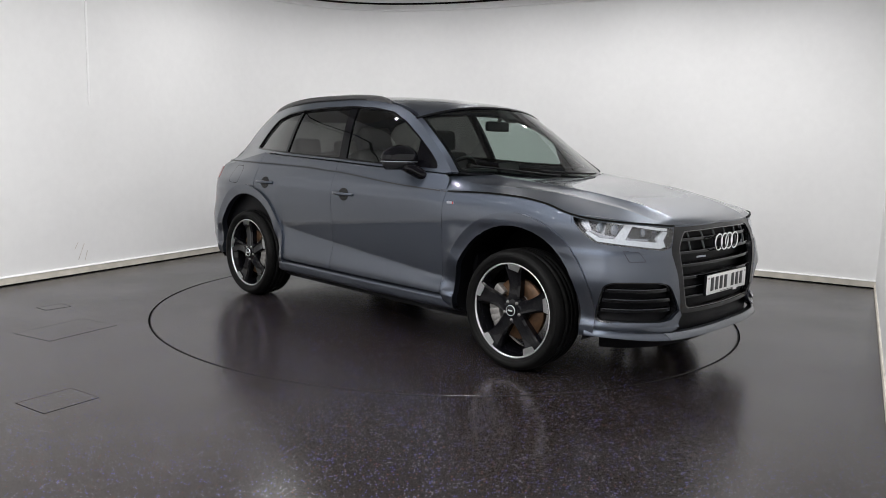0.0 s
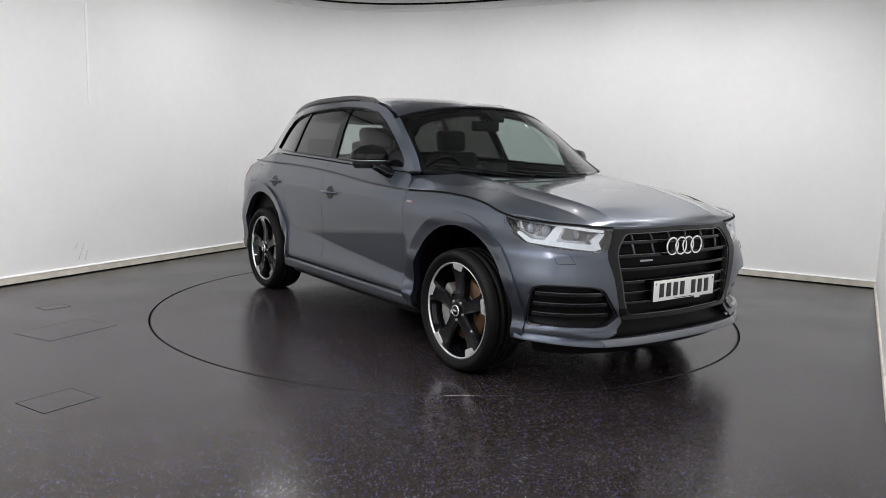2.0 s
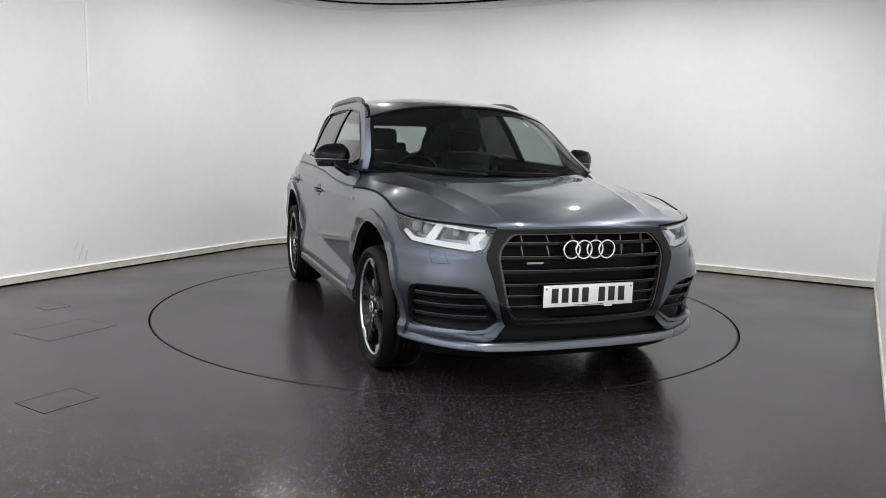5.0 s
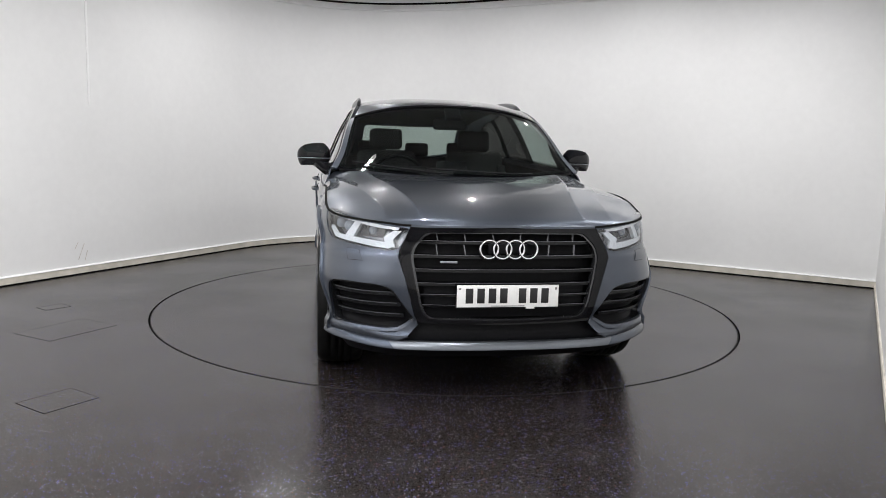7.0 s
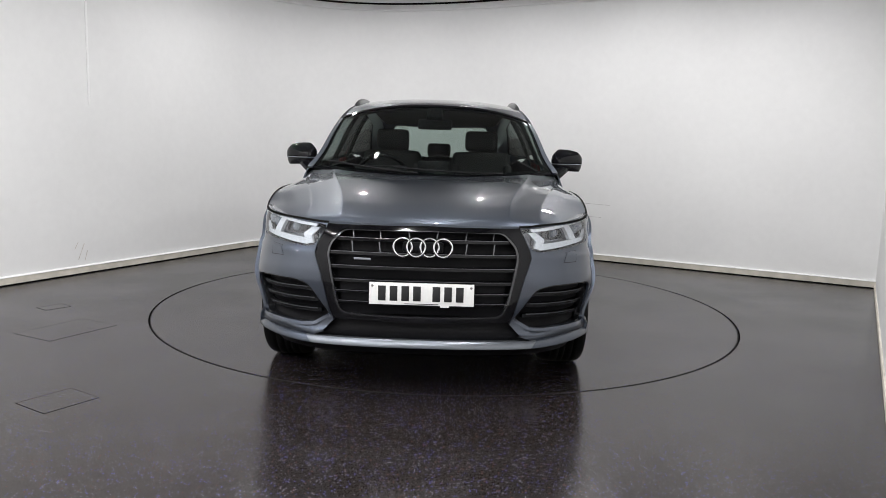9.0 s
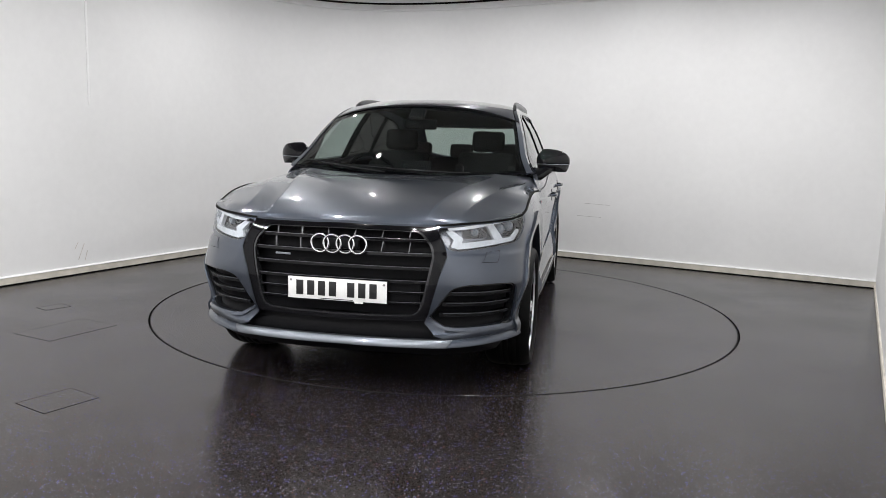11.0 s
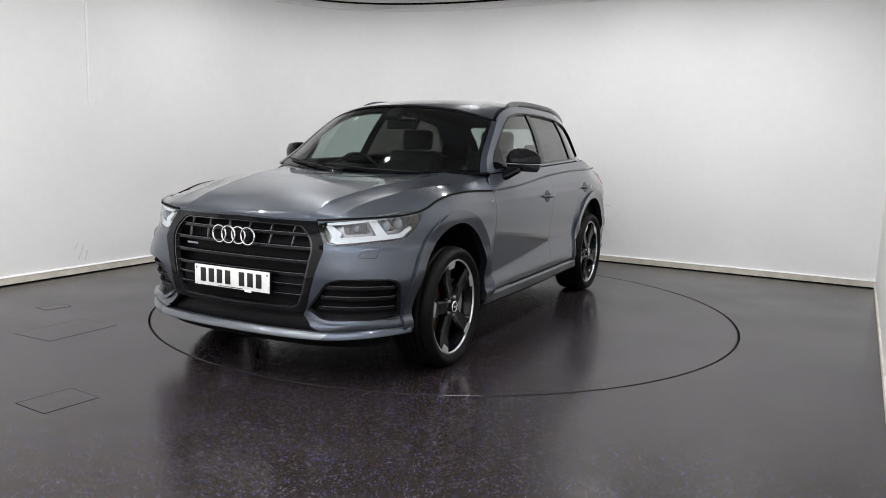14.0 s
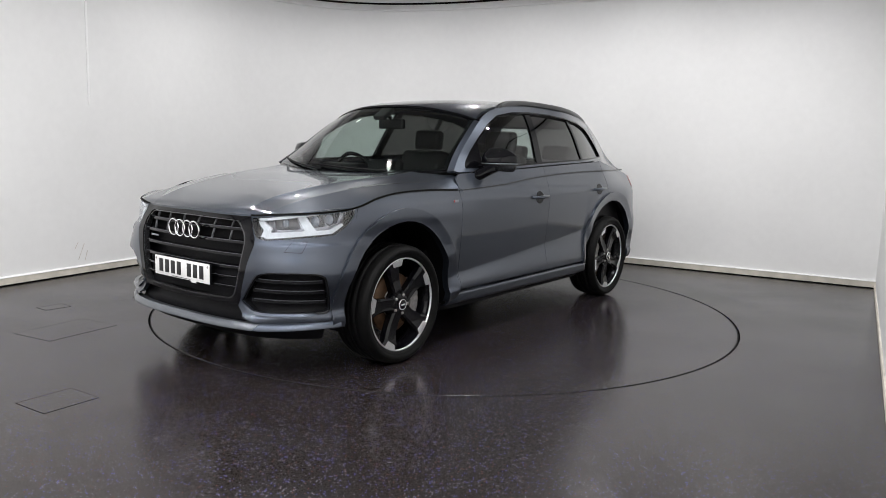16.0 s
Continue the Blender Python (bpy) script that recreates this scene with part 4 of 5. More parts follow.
        def wedge(u, z, lift):
            return skin(u, z, lift + 0.007 * ease(0.43, 0.375, z) * (1 - ease(0.86, 0.97, u)))
        trim = [(0.478, 0.436), (0.470, 0.424), (0.545, 0.376), (0.61, 0.369), (0.89, 0.374), (0.925, 0.384), (0.89, 0.389), (0.62, 0.385), (0.556, 0.392)]
        vs, fs = sheet(trim, wedge, 0.010, (), 0.022, mirror, 0.007)
        part("intake_trim", mesh_from("intake_trim", vs, fs, PAINT), intake, "grey painted trim blade")
        # washer flap
        flap = [(0.748, 0.716), (0.783, 0.762), (0.868, 0.765), (0.838, 0.714)]
        vs, fs = sheet(rounded(flap, 0.006), skin, 0.01, (), 0.003, mirror, 0.003)
        washer = part("washer_flap", mesh_from("washer_flap", vs, fs, PAINT), car, "closed headlamp washer flap")
        c = np.mean(np.array(flap), axis=0)
        ring_o = [(c[0] + (u - c[0]) * 1.05, c[1] + (v - c[1]) * 1.09) for u, v in flap]
        vs, fs = sheet(ring_o, skin, 0.03, [flap], 0, mirror, 0.0025)
        part("flap_gap", mesh_from("flap_gap", vs, fs, GROOVE), washer)
        build_headlamp(mirror)


def ring_tube(pts, r, centre):
    """A closed ring of round section in the plane of x = const."""
    vs, fs = [], []
    n, m = len(pts), 8
    c = Vector(centre)
    for p in pts:
        p = Vector(p)
        out = Vector((0, p.y - c.y, p.z - c.z)).normalized()
        for k in range(m):
            a = 2 * math.pi * k / m
            vs.append(p + out * (r * math.cos(a)) + Vector((r * 0.8 * math.sin(a), 0, 0)))
    for i in range(n):
        j = (i + 1) % n
        for k in range(m):
            fs.append((i * m + k, j * m + k, j * m + (k + 1) % m, i * m + (k + 1) % m))
    return vs, fs


def build_headlamp(mirror):
    sg = -1 if mirror else 1

    def piece(name, poly, mat, lift, rim=0.02, res=0.02, label="", holes=()):
        vs, fs = sheet(widen(poly), skin, res, holes, rim, mirror, lift)
        return part(name, mesh_from(name, vs, fs, mat), lamp, label)
    L = rounded(LAMP, 0.02)
    vs, fs = sheet(L, skin, 0.05, (), 0, mirror, -0.075)
    lamp = part("headlamp", mesh_from("headlamp", vs, fs, REFLECTOR), car, "clear headlamp with pale angular light guides")
    # chrome-backed floor, then dark chambers
    piece("reflector", rounded([(0.60, 0.795), (0.62, 0.880), (0.86, 0.908), (1.02, 0.922), (1.10, 0.918), (1.05, 0.852), (0.98, 0.812), (0.84, 0.80)], 0.01), REFLECTOR, -0.062, 0.0)
    piece("chamber", rounded([(0.672, 0.822), (0.655, 0.872), (0.785, 0.890), (0.815, 0.838), (0.80, 0.826)], 0.008), CHAMBER, -0.045, 0.02)
    piece("chamber", rounded([(0.885, 0.835), (0.855, 0.897), (0.955, 0.910), (0.965, 0.842)], 0.008), CHAMBER, -0.045, 0.02)
    piece("chamber", rounded([(0.985, 0.845), (0.975, 0.912), (1.075, 0.918), (1.045, 0.862)], 0.008), CHAMBER, -0.045, 0.02)
    # light guides: upper edge, lower edge, slanted bar, arrow at the inner end
    piece("light_guide", [(0.575, 0.868), (0.57, 0.880), (0.66, 0.889), (0.846, 0.913), (1.00, 0.929), (1.125, 0.935), (1.118, 0.925), (1.00, 0.915), (0.846, 0.899), (0.66, 0.874)], DRL, -0.005, 0.012, label="pale light guide")
    piece("light_guide", [(0.60, 0.786), (0.615, 0.806), (0.845, 0.822), (0.985, 0.828), (1.06, 0.862), (1.068, 0.850), (0.998, 0.808), (0.845, 0.796), (0.625, 0.775)], DRL, -0.016, 0.014, label="pale light guide")
    piece("light_guide", [(0.795, 0.900), (0.838, 0.904), (0.905, 0.822), (0.845, 0.815)], DRL, -0.020, 0.02, label="slanted pale light guide")
    piece("light_guide", [(0.560, 0.862), (0.600, 0.866), (0.655, 0.830), (0.640, 0.790), (0.590, 0.782), (0.605, 0.820)], DRL, -0.017, 0.016, label="arrow-shaped pale light guide")
    for u, z, r in ((0.735, 0.858, 0.022), (0.92, 0.870, 0.030), (1.015, 0.880, 0.028)):
        p, q = Vector(skin(u, z, -0.040)), Vector(skin(u, z, -0.02))
        bm = bmesh.new()
        bmesh.ops.create_uvsphere(bm, u_segments=20, v_segments=12, radius=r)
        for v in bm.verts:
            v.co.x *= 0.55
        me = bm_mesh("projector_lens", bm, PROJECTOR, smooth=True, angle=180)
        ob = part("projector_lens", me, lamp, "glossy round projector lens")
        ob.matrix_local = Matrix.Translation((p.x, p.y * sg, p.z))
    vs, fs = sheet(L, skin, 0.03, (), 0.004, mirror, -0.002)
    part("lens_cover", mesh_from("lens_cover", vs, fs, LENS), lamp, "clear lens cover")
    c = np.mean(np.array(L), axis=0)
    small = [(c[0] + (u - c[0]) * 0.992, c[1] + (v - c[1]) * 0.975) for u, v in L]
    vs, fs = sheet(L, skin, 0.03, [small], 0.03, mirror, -0.008)
    part("lamp_bezel", mesh_from("lamp_bezel", vs, fs, GLOSS_BLACK), lamp, "black lamp bezel")


# ---- wheels ----
def build_wheels():
    R = 0.369
    tyre_me = mesh_from("tyre", *lathe([(0.250, -0.100), (0.262, -0.112), (0.29, -0.125), (0.325, -0.1275), (0.347, -0.118), (0.359, -0.100), (0.3645, -0.08), (0.3645, -0.064), (0.357, -0.062), (0.357, -0.056), (R, -0.054), (R, -0.022), (0.358, -0.020), (0.358, -0.012), (R, -0.010),
                                         (R, 0.010), (0.358, 0.012), (0.358, 0.020), (R, 0.022), (R, 0.054), (0.357, 0.056), (0.357, 0.062), (0.3645, 0.064), (0.3645, 0.08), (0.359, 0.100), (0.347, 0.118), (0.338, 0.1225), (0.336, 0.1255), (0.325, 0.1275), (0.300, 0.1265), (0.298, 0.124), (0.29, 0.1235), (0.275, 0.117), (0.266, 0.106)], 96), RUBBER)
    rim_me = mesh_from("wheel", *lathe([(0.264, -0.10), (0.245, -0.095), (0.235, -0.05), (0.232, 0.02), (0.240, 0.06), (0.252, 0.082), (0.2585, 0.098), (0.2585, 0.104)], 96), RIM_BLACK)
    lip_me = mesh_from("rim_lip", *lathe([(0.2575, 0.100), (0.2580, 0.1085), (0.2625, 0.1105), (0.2675, 0.108), (0.2675, 0.100)], 96), SILVER)
    disc_me = mesh_from("brake_disc", *lathe([(0.085, 0.030), (0.10, 0.034), (0.178, 0.034), (0.180, 0.030), (0.180, 0.006), (0.10, 0.004)], 64), DISC)
    bell_me = mesh_from("disc_bell", *lathe([(0.0, 0.062), (0.078, 0.060), (0.086, 0.052), (0.088, 0.02)], 40), STEEL)
    cap_me = mesh_from("hub_cap", *lathe([(0.0, 0.1135), (0.026, 0.1125), (0.031, 0.109), (0.033, 0.095)], 32), RIM_BLACK)
    ring_me = mesh_from("cap_ring", *lathe([(0.0285, 0.1115), (0.029, 0.1135), (0.0315, 0.1125), (0.0325, 0.108)], 32), SILVER)
    cap_bar = box("cap_badge", (0.032, 0.003, 0.010), (0, 0.1145, 0), SILVER, 0.001)
    bolt_me = mesh_from("wheel_bolt", *lathe([(0.0, 0.012), (0.008, 0.011), (0.0095, 0.008), (0.0095, -0.02)], 6), STEEL)
    caliper = bmesh.new()
    for k in range(7):
        a = radians(-38 + 76 * k / 6)
        box_bm(caliper, (0.075, 0.075, 0.045), (0.160 * math.cos(a), 0.03, 0.160 * math.sin(a)), 0.012, Matrix.Rotation(-a, 4, "Y"))
    caliper_me = bm_mesh("brake_caliper", caliper, STEEL, smooth=True)

    # one spoke along +z: waisted blade that widens into its tip
    def spoke_mesh():
        rows = [(0.030, 0.036, 0.092), (0.065, 0.040, 0.096), (0.10, 0.038, 0.092), (0.14, 0.040, 0.088), (0.18, 0.045, 0.090), (0.215, 0.054, 0.098), (0.232, 0.062, 0.102), (0.258, 0.070, 0.104)]
        vs, fs = [], []
        for r, w, y in rows:
            skew = 0.010 * ease(0.1, 0.25, r)
            ring = [(-w, y - 0.050), (-w, y - 0.012), (-w * 0.72, y), (0.0, y - 0.004), (w * 0.72, y), (w, y - 0.012), (w, y - 0.050)]
            vs += [(a + skew, b, r) for a, b in ring]
        k = 7
        for i in range(len(rows) - 1):
            for j in range(k - 1):
                fs.append((i * k + j, i * k + j + 1, (i + 1) * k + j + 1, (i + 1) * k + j))
        bm = bmesh.new()
        bv = [bm.verts.new(v) for v in vs]
        for q in fs:
            bm.faces.new([bv[i] for i in q])
        return bm_mesh("spoke", bm, RIM_BLACK, smooth=True, angle=35)

    def tip_mesh():
        vs, fs = [], []
        n = 8
        for i in range(n + 1):
            t = i / n
            w = -0.058 + 0.078 * t
            r0 = 0.218 + 0.012 * t
            r1 = math.sqrt(max(0.2585 ** 2 - (w * 1.16 + 0.010) ** 2, 0))
            for r, x, y in ((r0, w * 0.85, 0.1060), (r0 + 0.002, w * 0.86, 0.1085), (r1, w * 1.16, 0.1115)):
                vs.append((x + 0.010, y, r))
        for i in range(n):
            for j in range(2):
                fs.append((3 * i + j, 3 * i + j + 1, 3 * i + j + 4, 3 * i + j + 3))
        bm = bmesh.new()
        bv = [bm.verts.new(v) for v in vs]
        for q in fs:
            bm.faces.new([bv[i] for i in q])
        bmesh.ops.solidify(bm, geom=bm.faces[:], thickness=0.004)
        return bm_mesh("spoke_tip", bm, SILVER, smooth=True, angle=30)
    spoke_me, tip_me = spoke_mesh(), tip_mesh()
    for me in (spoke_me, tip_me, rim_me, lip_me):
        me.transform(Matrix.Diagonal((1.043, 1, 1.043, 1)))
    # low-profile section between the rim's edge and the tread
    for v in tyre_me.vertices:
        r = math.hypot(v.co.x, v.co.z)
        k = (0.2785 + (r - 0.2675) * (WHEEL_R - 0.2785) / (R - 0.2675)) / r
        v.co.x, v.co.z = v.co.x * k, v.co.z * k
    hub_me = mesh_from("hub_plate", *lathe([(0.0, 0.096), (0.048, 0.096), (0.075, 0.090), (0.085, 0.075), (0.088, 0.04)], 40), RIM_BLACK)
    for x, y, phase in ((AXLE, 0.803, 32), (AXLE, -0.803, 18), (-AXLE, 0.802, 50), (-AXLE, -0.802, 25)):
        wheel = part("wheel", rim_me, car, "gloss black five-spoke alloy wheel with machined tips")
        wheel.matrix_local = pose(x, y, WHEEL_R, 0, 0, 0 if y > 0 else 180)
        part("tyre", tyre_me, wheel, "black low-profile road tyre")
        part("rim_lip", lip_me, wheel, "bright machined rim edge")
        part("brake_disc", disc_me, wheel, "rusty brake disc")
        part("disc_bell", bell_me, wheel)
        c = part("brake_caliper", caliper_me, wheel)
        c.rotation_euler = (0, radians(180 if (x > 0) == (y > 0) else 0), 0)
        part("hub_plate", hub_me, wheel)
        part("hub_cap", cap_me, wheel)
        part("cap_ring", ring_me, wheel)
        part("cap_badge", cap_bar, wheel, "plain silver cap emblem")
        for k in range(5):
            a = phase + 72 * k
            for name, me in (("spoke", spoke_me), ("spoke_tip", tip_me)):
                ob = part(name, me, wheel)
                ob.rotation_euler = (0, radians(a - 90), 0)
            b = radians(a + 36)
            ob = part("wheel_bolt", bolt_me, wheel)
            ob.location = (-0.056 * math.cos(b), 0.092, 0.056 * math.sin(b))


# ---- outside fittings ----
def build_fittings():
    for mirror in (False, True):
        sg = -1 if mirror else 1
        build_mirror(sg)
        build_rail(sg)
        for x, z in ((-0.119, 0.931), (-1.125, 0.960)):
            build_handle(x, z, sg)
        # small badge on the wing
        p = skin(arc_x(0.905), 0.942, 0.002)
        badge = part("wing_badge", box("wing_badge", (0.058, 0.004, 0.015), (p[0], p[1] * sg, p[2]), SATIN, 0.0015), car, "small satin wing badge with red end")
        part("badge_end", box("badge_end", (0.010, 0.0045, 0.0145), (p[0] + 0.021 * (1 if mirror else 1), (p[1] + 0.0006) * sg, p[2]), RED, 0.001), badge)
    # dark band along doors and tail: the shoulder crease's shade put in as colour
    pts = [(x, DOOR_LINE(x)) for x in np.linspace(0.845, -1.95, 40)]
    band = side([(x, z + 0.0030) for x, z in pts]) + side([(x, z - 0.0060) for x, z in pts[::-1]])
    both_sides("shoulder_shade", band, CREASE_SHADE, res=0.03, rim=0.004, lift=0.0030)
    # fuel flap on the right side
    flap = rounded(side([(-1.55, 0.93), (-1.55, 1.07), (-1.73, 1.07), (-1.73, 0.93)]), 0.05)
    c = np.mean(np.array(flap), axis=0)
    gap = [(c[0] + (u - c[0]) * 1.04, c[1] + (v - c[1]) * 1.05) for u, v in flap]
    part("flap_gap", mesh_from("flap_gap", *sheet(gap, skin, 0.05, [flap], 0, True, 0.001), GROOVE), car)
    # wipers
    for a, b in (((0.55, 0.02), (-0.30, 0.075)), ((-0.10, 0.02), (-0.86, 0.10))):
        pts = [screen_skin(a[0] + (b[0] - a[0]) * t, a[1] + (b[1] - a[1]) * t, 0.014) for t in np.linspace(0, 1, 14)]
        w = part("wiper", mesh_from("wiper", *tube(pts, 0.007, 6), MATT_BLACK), car, "black wiper arm and blade")
    # plastic scuttle below the screen
    poly = [(0.93, 0.83), (1.06, 0.62), (1.14, 0.40), (1.18, 0.2), (1.19, 0.0), (1.18, -0.2), (1.14, -0.40), (1.06, -0.62), (0.93, -0.83), (0.78, -0.80), (0.92, -0.62), (1.04, -0.40), (1.09, 0.0), (1.04, 0.40), (0.92, 0.62), (0.78, 0.80)]
    vs, fs = sheet(poly, bonnet_skin, 0.05, (), 0.02, lift=-0.022)
    part("scuttle", mesh_from("scuttle", vs, fs, MATT_BLACK), car, "black scuttle panel")
    # tail: lamps, lower bumper, tailgate
    lampz = side([(-1.99, 0.955), (-2.04, 1.05)]) + [(S_END - 0.62, 1.04), (S_END - 0.60, 0.93), (S_END - 0.75, 0.90)]
    both_sides("tail_lamp", rounded(lampz, 0.02), RED_LENS, lift=0.004, rim=0.03, label="red tail lamp")
    half = side([(-1.95, 0.36), (-1.96, 0.60), (-2.16, 0.66), (-2.20, 0.86)]) + [(S_END, 0.80), (S_END, 0.36)]
    both_sides("rear_bumper", half, PAINT, res=0.06, label="grey rear bumper")
    gate = [(S_END - 0.78, 0.80), (S_END - 0.68, 1.06), (S_END, 1.06), (S_END, 0.80)]
    both_sides("tailgate", gate, PAINT, res=0.06, label="grey tailgate half")
    both_sides("rear_valance", side([(-1.95, 0.25), (-1.95, 0.36)]) + [(S_END, 0.36), (S_END, 0.25)], MATT_BLACK, res=0.08)
    # underside
    bm = bmesh.new()
    box_bm(bm, (1.80, 1.66, 0.10), (0.0, 0, 0.285), 0.03)
    box_bm(bm, (4.30, 0.98, 0.10), (-0.03, 0, 0.30), 0.03)
    box_bm(bm, (0.24, 1.10, 0.06), (2.00, 0, 0.30), 0.02)
    part("underbody", bm_mesh("underbody", bm, MATT_BLACK, smooth=True), car, "black underbody tray")
    for x in (AXLE, -AXLE):
        part("axle", mesh_from("axle", *tube([(x, -0.72, 0.36), (x, -0.4, 0.34), (x, 0.4, 0.34), (x, 0.72, 0.36)], 0.03, 10), STEEL), car)


def build_mirror(sg):
    """Door mirror: shaped housing with black cap, pale seam, glass and foot."""
    def shape(name, mat, z0, z1, grow, parent, label=""):
        vs, fs = [], []
        n, m = 20, 10
        for j in range(m + 1):
            t = j / m
            z = z0 + (z1 - z0) * t
            h = (z - 1.125) / 0.170
            # half extents in plan shrink towards the top and the bottom
            full = max(0.02, 1 - abs(2 * h - 0.85) ** 2.6 * 0.66)
            for i in range(n):
                a = 2 * math.pi * i / n
                ca, sa = math.cos(a), math.sin(a)
                ex = math.copysign(abs(ca) ** 0.95, ca)
                ey = math.copysign(abs(sa) ** 0.85, sa)
                out = 0.5 + 0.5 * ey
                x = MIRROR_X + (0.100 * ex * (1 - 0.35 * out) - 0.050 * out) * full * grow
                if ex < 0:
                    x = MIRROR_X + (0.052 * ex - 0.050 * out) * (0.6 + 0.4 * full) * grow
                y = 0.956 + 0.112 * ey * (0.55 + 0.45 * full) * grow
                vs.append((x, y * sg, z - 0.020 * (1 - out) * (h - 0.3) - 0.050 * out * out * max(0, h - 0.40)))
        for j in range(m):
            for i in range(n):
                q = (j * n + i, j * n + (i + 1) % n, (j + 1) * n + (i + 1) % n, (j + 1) * n + i)
                fs.append(q if sg > 0 else q[::-1])
        lo, hi = tuple(range(n)), tuple(range(m * n, (m + 1) * n))
        fs += [lo[::-1], hi] if sg > 0 else [lo, hi[::-1]]
        return part(name, mesh_from(name, vs, fs, mat), parent, label)
    body = shape("door_mirror", GLOSS_BLACK, 1.180, 1.294, 1.03, car, "gloss black door mirror")
    shape("mirror_base", DARK_GREY, 1.125, 1.176, 1.0, body, "dark lower mirror shell")
    shape("mirror_seam", SATIN, 1.176, 1.180, 1.04, body)
    pane = box("mirror_glass", (0.004, 0.140, 0.088), (MIRROR_X - 0.078, 0.952 * sg, 1.200), CHROME, 0.001, Matrix.Rotation(radians(13 * sg), 4, "Z"))
    part("mirror_glass", pane, body, "mirror glass")
    pts = [(MIRROR_X + 0.11, 0.820 * sg, 1.080), (MIRROR_X + 0.08, 0.855 * sg, 1.100), (MIRROR_X + 0.04, 0.890 * sg, 1.128), (MIRROR_X, 0.930 * sg, 1.155)]
    part("mirror_foot", mesh_from("mirror_foot", *tube(pts, 0.062, 14, 0.62), GLOSS_BLACK), body, "black mirror foot")


MIRROR_X = 0.50


def build_rail(sg):
    xs = np.linspace(0.03, -1.50, 28)
    up = curve([(0.03, 0.0), (-0.06, 0.020), (-0.2, 0.026), (-0.7, 0.027), (-1.2, 0.024), (-1.42, 0.014), (-1.50, 0.0)])
    pts = []
    for x in xs:
        y, z = glass_skin(x, roof_edge_z(x) - 0.004)[1:]
        pts.append((x, (y - 0.015) * sg, z + up(x)))
    rail = part("roof_rail", mesh_from("roof_rail", *tube(pts, 0.014, 10, 1.5), RAIL), car, "satin black roof rail")
    for a, b in ((0, 5), (22, 27)):
        sub = pts[a:b + 1]
        vs, fs = [], []
        for x, y, z in sub:
            zr = glass_skin(x, roof_edge_z(x) - 0.004)[2]
            for dy in (-0.012, 0.012):
                vs += [(x, y + dy, zr - 0.004), (x, y + dy, z)]
        for i in range(len(sub) - 1):
            k = 4 * i
            fs += [(k, k + 1, k + 5, k + 4), (k + 2, k + 3, k + 7, k + 6), (k + 1, k + 3, k + 7, k + 5)]
        part("rail_foot", mesh_from("rail_foot", vs, fs, RAIL, smooth=False), rail)


def build_handle(x0, z0, sg):
    s0 = arc_x(x0)
    # dark bowl behind the grip
    bowl = [(s0 + 0.052 * math.cos(a), z0 - 0.004 + 0.045 * math.sin(a)) for a in np.linspace(0, 2 * math.pi, 28, endpoint=False)]
    cup = part("door_handle", mesh_from("door_handle", *sheet(bowl, skin, 0.02, (), 0.004, sg < 0, 0.003), GLOSS_BLACK), car, "grey bar door handle over a dark bowl")
    vs, fs = [], []
    n = 14
    for i in range(n + 1):
        t = i / n
        u = s0 - 0.110 + 0.222 * t
        k = math.sin(math.pi * t) ** 0.45
        p = skin(u, z0 + 0.004 * (t - 0.5), 0.004 + 0.034 * k)
        w = 0.0105 + 0.003 * (1 - abs(2 * t - 1))
        for c, d in ((0, 1), (0.6, 0.75), (0.9, 0.0), (0.55, -0.8), (0, -1), (-0.9, -0.8), (-0.9, 0.8)):
            vs.append((p[0], (p[1] + 0.009 * c) * sg, p[2] + w * d))
    for i in range(n):
        for j in range(7):
            fs.append((i * 7 + j, i * 7 + (j + 1) % 7, (i + 1) * 7 + (j + 1) % 7, (i + 1) * 7 + j))
    fs += [tuple(range(7))[::-1], tuple(range(n * 7, n * 7 + 7))]
    bm = bmesh.new()
    bv = [bm.verts.new(v) for v in vs]
    for q in fs:
        bm.faces.new([bv[i] for i in q])
    part("grip", bm_mesh("grip", bm, PAINT, smooth=True, angle=60), cup, "grey grip bar")


# ---- cabin ----
def cushion(size, at, rot=None, bevel=0.04):
    return bm_mesh("cushion", box_bm(bmesh.new(), size, at, bevel, rot, 3), CLOTH, smooth=True, angle=70)


